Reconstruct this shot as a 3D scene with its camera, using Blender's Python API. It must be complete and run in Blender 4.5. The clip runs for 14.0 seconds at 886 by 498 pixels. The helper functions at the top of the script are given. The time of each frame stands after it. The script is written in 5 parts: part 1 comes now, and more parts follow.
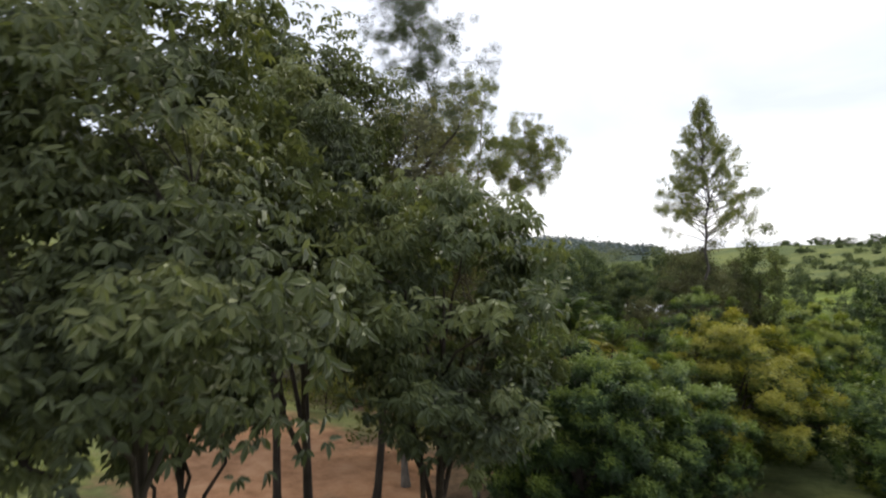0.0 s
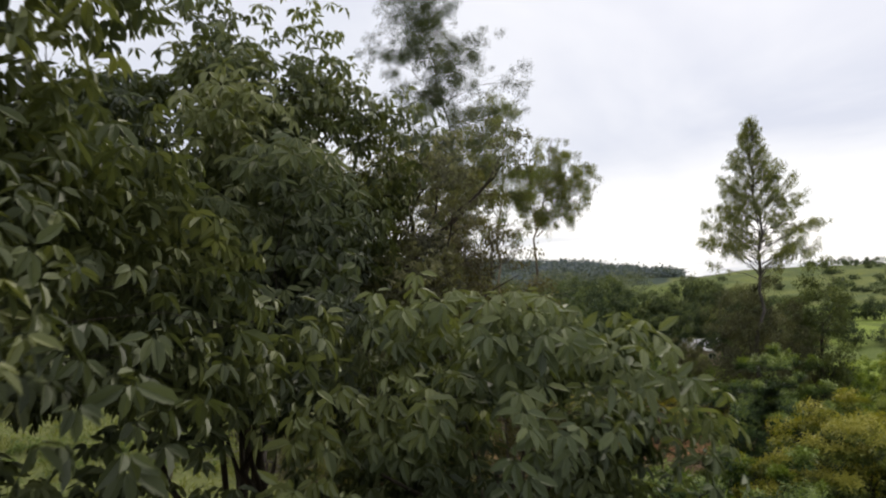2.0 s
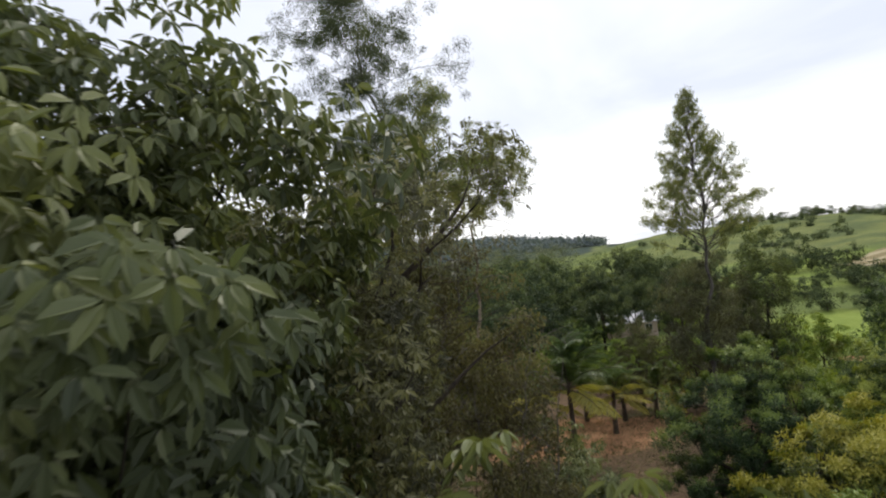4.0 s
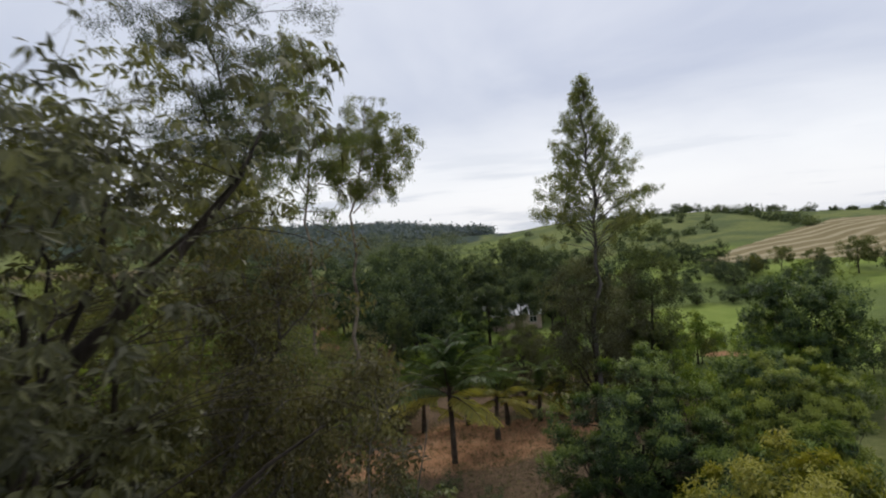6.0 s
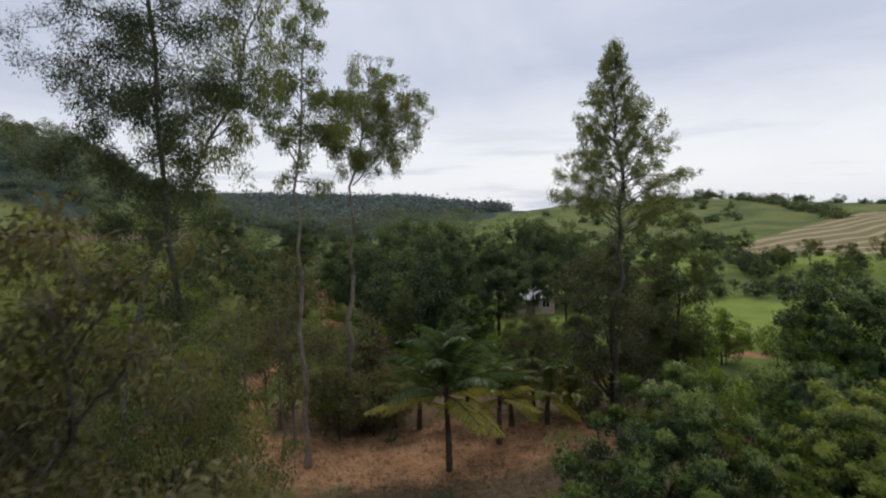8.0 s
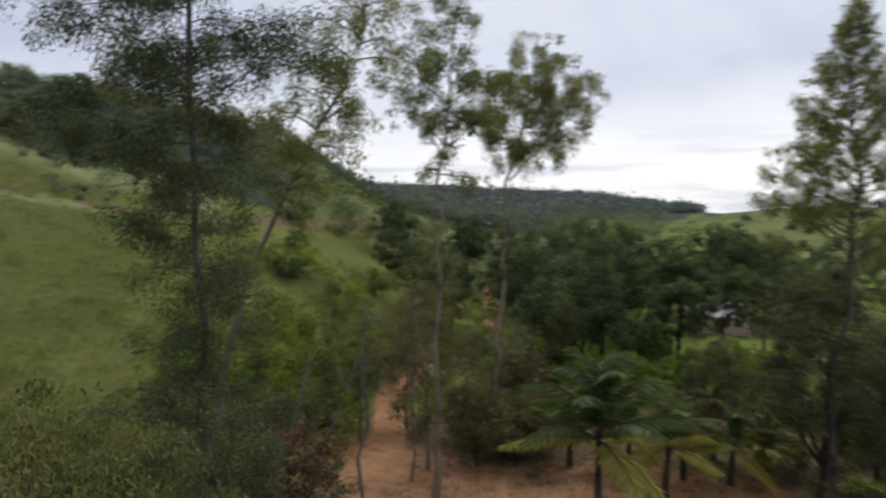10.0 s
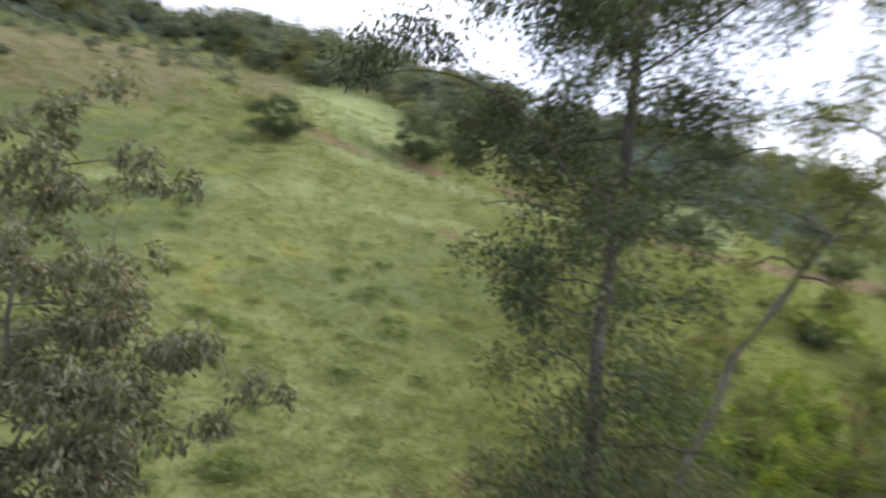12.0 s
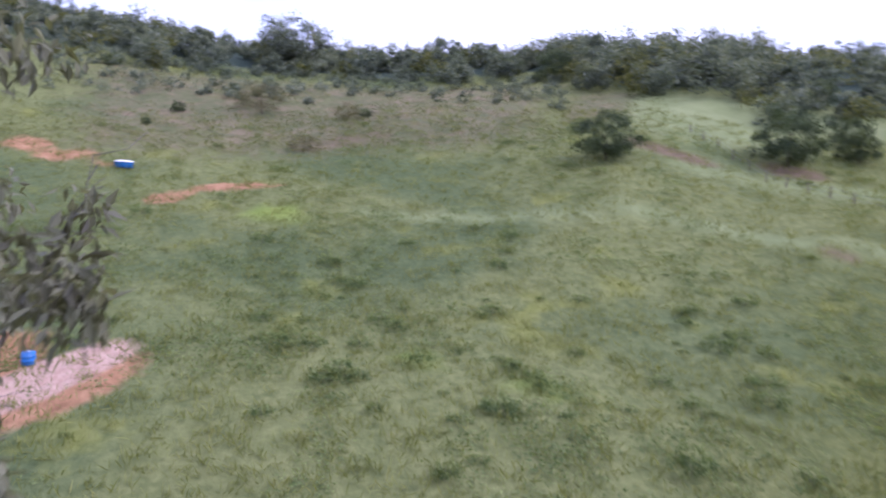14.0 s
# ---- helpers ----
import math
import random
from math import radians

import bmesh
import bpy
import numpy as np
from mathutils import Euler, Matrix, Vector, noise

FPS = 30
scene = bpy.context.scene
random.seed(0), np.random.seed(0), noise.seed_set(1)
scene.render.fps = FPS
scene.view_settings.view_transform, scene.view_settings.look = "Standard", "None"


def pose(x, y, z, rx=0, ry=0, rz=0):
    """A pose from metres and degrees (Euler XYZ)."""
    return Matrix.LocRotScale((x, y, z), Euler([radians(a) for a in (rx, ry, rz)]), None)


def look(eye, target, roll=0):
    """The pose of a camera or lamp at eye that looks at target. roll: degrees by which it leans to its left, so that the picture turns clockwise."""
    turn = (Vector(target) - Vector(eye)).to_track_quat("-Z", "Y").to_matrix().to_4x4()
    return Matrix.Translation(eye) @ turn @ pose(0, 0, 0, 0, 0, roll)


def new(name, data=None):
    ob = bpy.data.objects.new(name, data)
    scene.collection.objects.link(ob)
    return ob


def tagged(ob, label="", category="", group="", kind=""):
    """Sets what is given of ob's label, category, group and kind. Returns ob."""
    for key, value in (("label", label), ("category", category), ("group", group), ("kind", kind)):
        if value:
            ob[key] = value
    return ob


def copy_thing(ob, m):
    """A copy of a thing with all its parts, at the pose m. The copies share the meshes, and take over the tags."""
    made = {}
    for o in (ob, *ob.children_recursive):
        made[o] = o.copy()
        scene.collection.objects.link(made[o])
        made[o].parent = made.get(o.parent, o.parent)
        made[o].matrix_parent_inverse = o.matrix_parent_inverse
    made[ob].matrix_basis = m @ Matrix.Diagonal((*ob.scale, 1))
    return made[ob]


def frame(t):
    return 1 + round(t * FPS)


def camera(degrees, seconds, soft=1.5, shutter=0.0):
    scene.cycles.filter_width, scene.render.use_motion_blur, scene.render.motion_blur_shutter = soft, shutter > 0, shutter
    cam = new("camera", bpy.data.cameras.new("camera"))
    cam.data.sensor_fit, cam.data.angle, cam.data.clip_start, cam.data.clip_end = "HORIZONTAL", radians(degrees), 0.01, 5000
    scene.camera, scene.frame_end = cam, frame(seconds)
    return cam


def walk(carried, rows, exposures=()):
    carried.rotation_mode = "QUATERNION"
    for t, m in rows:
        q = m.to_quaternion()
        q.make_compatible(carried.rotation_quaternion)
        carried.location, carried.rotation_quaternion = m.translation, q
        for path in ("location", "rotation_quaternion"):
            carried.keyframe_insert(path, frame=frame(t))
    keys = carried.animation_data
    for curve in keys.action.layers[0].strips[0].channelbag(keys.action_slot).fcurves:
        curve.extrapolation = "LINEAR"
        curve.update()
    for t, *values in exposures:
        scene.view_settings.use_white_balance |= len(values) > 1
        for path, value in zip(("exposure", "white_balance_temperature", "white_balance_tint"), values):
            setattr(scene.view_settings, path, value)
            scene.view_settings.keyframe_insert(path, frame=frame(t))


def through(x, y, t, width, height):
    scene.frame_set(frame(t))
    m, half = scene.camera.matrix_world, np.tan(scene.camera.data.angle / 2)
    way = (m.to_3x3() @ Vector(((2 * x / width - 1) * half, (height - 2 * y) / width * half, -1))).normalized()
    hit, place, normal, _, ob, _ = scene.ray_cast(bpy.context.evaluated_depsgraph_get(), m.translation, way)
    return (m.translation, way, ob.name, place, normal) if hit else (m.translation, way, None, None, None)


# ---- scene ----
cam = camera(70.1, 14.0, soft=2.1, shutter=0.5)
# seconds, place, then yaw, pitch and roll in degrees
ROWS = [
    (0.0, -0.16, -0.02, 6.14, -0.19, 0.97, 0.28),
    (0.5, -0.25, 1.82, 6.41, 0.39, 2.05, 2.32),
    (1.0, -0.32, 3.50, 6.89, 0.20, 2.86, 1.75),
    (1.5, -0.40, 4.85, 7.37, 0.48, 4.18, 1.91),
    (2.0, -0.54, 5.89, 7.84, 1.19, 3.15, 1.14),
    (2.2, -0.62, 6.30, 8.02, 1.36, 1.51, 1.12),
    (2.7, -0.86, 7.29, 8.44, -1.23, 2.38, 2.97),
    (3.2, -1.09, 8.27, 8.81, -3.10, 2.00, 4.28),
    (3.8, -1.22, 9.51, 9.18, -5.26, 1.48, 5.82),
    (4.3, -1.05, 10.65, 9.41, -5.54, 0.89, 6.33),
    (4.5, -0.91, 11.13, 9.49, -7.30, 0.75, 6.58),
    (5.0, -0.42, 12.40, 9.65, -12.38, -2.62, 1.15),
    (5.5, 0.08, 13.60, 9.66, -14.45, -2.95, 1.08),
    (6.0, 0.55, 14.72, 9.61, -15.27, -1.03, 4.26),
    (6.5, 1.04, 15.75, 9.57, -16.90, -2.79, 1.52),
    (7.0, 1.50, 16.77, 9.61, -16.69, -3.14, 1.25),
    (7.2, 1.69, 17.23, 9.65, -16.77, -3.77, 1.59),
    (7.7, 2.22, 18.49, 9.82, -14.98, -3.33, 1.77),
    (8.3, 2.95, 20.26, 10.08, -12.43, -3.40, 1.45),
    (8.8, 3.57, 21.78, 10.25, -10.37, -3.45, 1.15),
    (9.3, 4.15, 23.17, 10.32, -9.68, -2.65, -0.28),
    (9.5, 4.37, 23.67, 10.31, -7.21, -3.21, 0.45),
    (10.0, 4.93, 24.85, 10.24, 2.62, -3.63, -0.72),
    (10.2, 5.07, 25.43, 10.25, 7.23, -3.80, -2.02),
    (10.5, 5.21, 26.33, 10.28, 12.94, -3.36, -3.56),
    (11.0, 5.00, 27.89, 10.38, 23.05, -4.12, -5.47),
    (11.5, 4.27, 29.36, 10.37, 33.71, -3.18, -8.24),
    (12.0, 3.24, 31.25, 10.47, 48.28, -3.77, -7.69),
    (12.5, 2.11, 33.13, 10.14, 61.96, -4.12, -5.39),
    (13.0, 0.48, 34.69, 10.24, 69.09, -7.09, -2.38),
    (13.5, -1.44, 35.69, 10.53, 72.76, -5.91, 0.05),
    (14.0, -3.47, 36.29, 10.86, 79.00, -4.48, -2.37),
]
EXPOSURES = [(0.0, 0.56, 6450, 10), (1.5, 0.42, 6600, 10), (2.0, 0.26, 6750, 10), (4.5, 0.47, 6420, 10), (5.5, 0.1, 6350, 10), (7.0, -0.13, 6250, 10), (9.5, -0.12, 6350, 11), (10.5, 0.34, 6420, 11), (11.5, 0.75, 6260, 13), (12.0, 1.06, 6180, 13), (12.5, 1.16, 6050, 17), (13.0, 1.08, 5880, 22), (13.5, 1.1, 5560, 31), (14.0, 0.98, 5280, 36)]
walk(cam, [(t, pose(x, y, z, 90 + pitch, roll, yaw)) for t, x, y, z, yaw, pitch, roll in ROWS], EXPOSURES)

# ---- sky and sun: a bright, thinly broken overcast ----
world = bpy.data.worlds.new("overcast")
scene.world = world
world.use_nodes = True
wt = world.node_tree
wt.nodes.clear()


def wnode(kind, **values):
    n = wt.nodes.new(kind)
    for k, v in values.items():
        n.inputs[k].default_value = v
    return n


def wmath(op, a, b=0.0):
    n = wt.nodes.new("ShaderNodeMath")
    n.operation = op
    for i, v in enumerate((a, b)):
        if isinstance(v, (int, float)):
            n.inputs[i].default_value = v
        else:
            wt.links.new(v, n.inputs[i])
    return n.outputs[0]


SUN_ELEVATION, SUN_ROTATION = 48.0, 30.0
w_out = wnode("ShaderNodeOutputWorld")
w_back = wnode("ShaderNodeBackground", Strength=1.0)
w_sky = wt.nodes.new("ShaderNodeTexSky")
w_sky.sky_type = "NISHITA"
w_sky.sun_disc = False
w_sky.sun_elevation, w_sky.sun_rotation = radians(SUN_ELEVATION), radians(SUN_ROTATION)
w_sky.dust_density = 3.0
w_co = wt.nodes.new("ShaderNodeTexCoord")
w_xyz = wt.nodes.new("ShaderNodeSeparateXYZ")
wt.links.new(w_co.outputs["Generated"], w_xyz.inputs[0])
# the cloud layer lies flat overhead, so its pattern closes up towards the horizon
lift = wmath("ADD", wmath("MAXIMUM", w_xyz.outputs[2], 0.0), 0.16)
w_plane = wt.nodes.new("ShaderNodeCombineXYZ")
wt.links.new(wmath("DIVIDE", w_xyz.outputs[0], lift), w_plane.inputs[0])
wt.links.new(wmath("DIVIDE", w_xyz.outputs[1], lift), w_plane.inputs[1])
w_noise = wnode("ShaderNodeTexNoise", Scale=0.75, Detail=5.0, Roughness=0.52, Distortion=0.5)
wt.links.new(w_plane.outputs[0], w_noise.inputs["Vector"])
w_ramp = wt.nodes.new("ShaderNodeValToRGB")
w_ramp.color_ramp.elements[0].position, w_ramp.color_ramp.elements[0].color = 0.34, (0.57, 0.615, 0.745, 1)
w_ramp.color_ramp.elements[1].position, w_ramp.color_ramp.elements[1].color = 0.66, (0.845, 0.865, 0.925, 1)
wt.links.new(w_noise.outputs["Fac"], w_ramp.inputs[0])
# thinner, brighter cloud low over the horizon
w_low = wt.nodes.new("ShaderNodeMapRange")
w_low.inputs["From Min"].default_value, w_low.inputs["From Max"].default_value = 0.05, 0.22
w_low.inputs["To Min"].default_value, w_low.inputs["To Max"].default_value = 1.0, 0.0
w_low.interpolation_type = "SMOOTHSTEP"
wt.links.new(w_xyz.outputs[2], w_low.inputs["Value"])
w_glow = wt.nodes.new("ShaderNodeMixRGB")
w_glow.inputs[2].default_value = (1.08, 1.08, 1.09, 1)
wt.links.new(wmath("MULTIPLY", w_low.outputs[0], 0.85), w_glow.inputs[0])
wt.links.new(w_ramp.outputs[0], w_glow.inputs[1])
# flat grey-blue cloud bars close to the horizon
w_bars = wnode("ShaderNodeTexNoise", Scale=1.0, Detail=5.0, Roughness=0.55)
w_flat = wt.nodes.new("ShaderNodeCombineXYZ")
for i, k in enumerate((2.6, 2.6, 26.0)):
    wt.links.new(wmath("MULTIPLY", w_xyz.outputs[i], k), w_flat.inputs[i])
wt.links.new(w_flat.outputs[0], w_bars.inputs["Vector"])
w_belt = wt.nodes.new("ShaderNodeMapRange")
w_belt.inputs["From Min"].default_value, w_belt.inputs["From Max"].default_value = 0.06, 0.15
w_belt.inputs["To Min"].default_value, w_belt.inputs["To Max"].default_value = 1.0, 0.0
wt.links.new(w_xyz.outputs[2], w_belt.inputs["Value"])
w_cut = wt.nodes.new("ShaderNodeMapRange")
w_cut.interpolation_type = "SMOOTHSTEP"
w_cut.inputs["From Min"].default_value, w_cut.inputs["From Max"].default_value = 0.49, 0.64
wt.links.new(w_bars.outputs["Fac"], w_cut.inputs["Value"])
w_barred = wt.nodes.new("ShaderNodeMixRGB")
w_barred.inputs[2].default_value = (0.62, 0.67, 0.77, 1)
wt.links.new(wmath("MULTIPLY", wmath("MULTIPLY", w_cut.outputs[0], w_belt.outputs[0]), 0.75), w_barred.inputs[0])
wt.links.new(w_glow.outputs[0], w_barred.inputs[1])
w_skyscale = wt.nodes.new("ShaderNodeMixRGB")
w_skyscale.blend_type = "MULTIPLY"
w_skyscale.inputs[0].default_value, w_skyscale.inputs[2].default_value = 1.0, (0.1, 0.1, 0.1, 1)
wt.links.new(w_sky.outputs[0], w_skyscale.inputs[1])
w_mix = wt.nodes.new("ShaderNodeMixRGB")
w_mix.inputs[0].default_value = 0.86
wt.links.new(w_skyscale.outputs[0], w_mix.inputs[1])
wt.links.new(w_barred.outputs[0], w_mix.inputs[2])
wt.links.new(w_mix.outputs[0], w_back.inputs["Color"])
wt.links.new(w_back.outputs[0], w_out.inputs[0])

sun = new("sun", bpy.data.lights.new("sun", "SUN"))
sun.data.energy, sun.data.angle, sun.data.color = 1.7, radians(25), (1.0, 0.93, 0.82)
sun.matrix_world = look((0, 0, 50), (-50 * math.sin(radians(SUN_ROTATION)) / math.tan(radians(SUN_ELEVATION)), -50 * math.cos(radians(SUN_ROTATION)) / math.tan(radians(SUN_ELEVATION)), 0))


# ---- materials ----
class Mat:
    """A material under construction: short calls for the nodes that it needs."""

    def __init__(self, name, roughness=0.8, specular=0.3):
        self.m = bpy.data.materials.new(name)
        self.m.use_nodes = True
        self.t = self.m.node_tree
        self.bsdf = self.t.nodes["Principled BSDF"]
        self.bsdf.inputs["Roughness"].default_value = roughness
        self.bsdf.inputs["Specular IOR Level"].default_value = specular

    def put(self, value, socket):
        if isinstance(value, bpy.types.NodeSocket):
            self.t.links.new(value, socket)
        else:
            socket.default_value = value

    def coord(self, scale=(1, 1, 1)):
        c, m = self.t.nodes.new("ShaderNodeTexCoord"), self.t.nodes.new("ShaderNodeMapping")
        m.inputs["Scale"].default_value = scale
        self.t.links.new(c.outputs["Object"], m.inputs[0])
        return m.outputs[0]

    def noise(self, scale, detail=4.0, rough=0.6, vector=None):
        n = self.t.nodes.new("ShaderNodeTexNoise")
        n.inputs["Scale"].default_value, n.inputs["Detail"].default_value, n.inputs["Roughness"].default_value = scale, detail, rough
        self.put(vector or self.coord(), n.inputs["Vector"])
        return n.outputs["Fac"]

    def ramp(self, fac, stops):
        r = self.t.nodes.new("ShaderNodeValToRGB")
        while len(r.color_ramp.elements) < len(stops):
            r.color_ramp.elements.new(0.5)
        for e, (p, c) in zip(r.color_ramp.elements, stops):
            e.position, e.color = p, (*c, 1) if len(c) == 3 else c
        self.put(fac, r.inputs[0])
        return r.outputs[0]

    def step(self, fac, lo, hi):
        r = self.t.nodes.new("ShaderNodeMapRange")
        r.interpolation_type = "SMOOTHSTEP"
        r.inputs["From Min"].default_value, r.inputs["From Max"].default_value = lo, hi
        self.put(fac, r.inputs["Value"])
        return r.outputs[0]

    def mix(self, fac, a, b, kind="MIX"):
        n = self.t.nodes.new("ShaderNodeMixRGB")
        n.blend_type = kind
        for v, s in zip((fac, a, b), n.inputs):
            self.put((*v, 1) if isinstance(v, tuple) and len(v) == 3 else v, s)
        return n.outputs[0]

    def math(self, op, a, b=0.0):
        n = self.t.nodes.new("ShaderNodeMath")
        n.operation = op
        self.put(a, n.inputs[0]), self.put(b, n.inputs[1])
        return n.outputs[0]

    def attribute(self, name):
        n = self.t.nodes.new("ShaderNodeAttribute")
        n.attribute_name = name
        return n.outputs["Fac"]

    def chance(self):
        return self.t.nodes.new("ShaderNodeObjectInfo").outputs["Random"]

    def bump(self, height, strength, distance):
        n = self.t.nodes.new("ShaderNodeBump")
        n.inputs["Strength"].default_value, n.inputs["Distance"].default_value = strength, distance
        self.put(height, n.inputs["Height"])
        self.t.links.new(n.outputs[0], self.bsdf.inputs["Normal"])

    def colour(self, c):
        self.put((*c, 1) if isinstance(c, tuple) and len(c) == 3 else c, self.bsdf.inputs["Base Color"])
        return self


def leaf_material(name, dark, mid, light, through=0.25, roughness=0.6, specular=0.2):
    """Leaves: a tone for each clump and leaf, mottled, with some light passing through the blade."""
    k = Mat(name, roughness, specular)
    tone = k.attribute("tone")
    shift = k.math("ADD", tone, k.math("MULTIPLY", k.math("SUBTRACT", k.noise(0.9, 2.0), 0.5), 0.5))
    c = k.ramp(shift, [(0.05, dark), (0.5, mid), (0.95, light)])
    # each tree a little greener or drier than the next
    c = k.mix(k.math("MULTIPLY", k.chance(), 0.3), c, k.mix(1.0, c, (1.18, 0.98, 0.62), "MULTIPLY"))
    k.colour(c)
    tr = k.t.nodes.new("ShaderNodeBsdfTranslucent")
    k.put(k.mix(1.0, c, (1.25, 1.3, 0.55), "MULTIPLY"), tr.inputs["Color"])
    ms = k.t.nodes.new("ShaderNodeMixShader")
    ms.inputs[0].default_value = through
    k.t.links.new(k.bsdf.outputs[0], ms.inputs[1])
    k.t.links.new(tr.outputs[0], ms.inputs[2])
    k.t.links.new(ms.outputs[0], k.t.nodes["Material Output"].inputs[0])
    return k.m


def bark_material(name, a, b, stretch=6.0):
    k = Mat(name, 0.9, 0.2)
    n = k.noise(3.0, 6.0, 0.65, k.coord((stretch, stretch, 0.8)))
    k.colour(k.mix(k.step(k.noise(0.7, 3.0), 0.4, 0.7), k.ramp(n, [(0.3, a), (0.7, b)]), tuple(0.6 * v for v in a)))
    k.bump(n, 0.6, 0.03)
    return k.m


LEAF_WHORL = leaf_material("whorled_leaves", (0.046, 0.059, 0.032), (0.106, 0.128, 0.062), (0.190, 0.210, 0.092), 0.24, 0.5, 0.32)
LEAF_OLIVE = leaf_material("olive_leaves", (0.056, 0.068, 0.024), (0.13, 0.142, 0.05), (0.21, 0.21, 0.075), 0.3)
LEAF_DRY = leaf_material("dry_brown_leaves", (0.050, 0.047, 0.028), (0.120, 0.112, 0.062), (0.225, 0.215, 0.110), 0.32)
LEAF_GUM = leaf_material("gum_leaves", (0.058, 0.078, 0.038), (0.130, 0.152, 0.068), (0.220, 0.232, 0.104), 0.5, 0.6, 0.25)
LEAF_DEEP = leaf_material("deep_green_gum_leaves", (0.032, 0.047, 0.028), (0.076, 0.098, 0.052), (0.150, 0.172, 0.082), 0.3, 0.55, 0.3)
LEAF_DARK = leaf_material("dark_leaves", (0.030, 0.048, 0.027), (0.070, 0.096, 0.050), (0.140, 0.168, 0.076), 0.28)
LEAF_MANGO = leaf_material("mango_leaves", (0.020, 0.042, 0.013), (0.052, 0.094, 0.024), (0.180, 0.240, 0.052), 0.2, 0.5, 0.3)
LEAF_LIME = leaf_material("yellow_green_mango_leaves", (0.030, 0.052, 0.012), (0.088, 0.128, 0.024), (0.270, 0.310, 0.060), 0.25, 0.5, 0.3)
LEAF_DULL = leaf_material("dull_thinning_leaves", (0.044, 0.046, 0.026), (0.108, 0.110, 0.060), (0.205, 0.205, 0.110), 0.32, 0.55, 0.3)
LEAF_FLUSH = leaf_material("flushing_mango_leaves", (0.042, 0.06, 0.011), (0.135, 0.16, 0.024), (0.32, 0.30, 0.048), 0.25, 0.5, 0.3)
LEAF_BRIGHT = leaf_material("bright_leaves", (0.06, 0.095, 0.015), (0.14, 0.205, 0.03), (0.27, 0.32, 0.046), 0.3)
LEAF_PALM = leaf_material("palm_leaflets", (0.060, 0.100, 0.036), (0.135, 0.185, 0.062), (0.40, 0.36, 0.09), 0.35, 0.45, 0.35)
LEAF_RUST = leaf_material("rusty_leaves", (0.045, 0.034, 0.022), (0.115, 0.080, 0.048), (0.240, 0.120, 0.050), 0.2)
LEAF_WEED = leaf_material("weed_leaves", (0.080, 0.120, 0.048), (0.135, 0.182, 0.072), (0.230, 0.270, 0.112), 0.42)
# the next two are greyed and blued: distance haze painted into the leaf colour
LEAF_HAZED = leaf_material("hazed_ridge_leaves", (0.066, 0.084, 0.074), (0.145, 0.170, 0.134), (0.235, 0.260, 0.190), 0.25, 0.7, 0.1)
LEAF_HAZED_BLUE = leaf_material("hazed_far_leaves", (0.074, 0.098, 0.122), (0.138, 0.170, 0.198), (0.185, 0.216, 0.228), 0.2, 0.7, 0.1)
LEAF_GREY = leaf_material("grey_green_leaves", (0.062, 0.060, 0.040), (0.122, 0.128, 0.082), (0.240, 0.242, 0.165), 0.3, 0.5, 0.35)
BARK_DARK = bark_material("dark_bark", (0.030, 0.024, 0.019), (0.085, 0.068, 0.054))
BARK_GREY = bark_material("grey_bark", (0.110, 0.098, 0.084), (0.250, 0.225, 0.195), 4.0)
BARK_MID = bark_material("weathered_bark", (0.060, 0.052, 0.046), (0.165, 0.150, 0.135), 4.0)
BARK_PALE = bark_material("pale_bark", (0.16, 0.13, 0.095), (0.32, 0.27, 0.20), 4.0)
BARK_PALM = bark_material("palm_bark", (0.045, 0.035, 0.027), (0.13, 0.105, 0.08), 1.0)


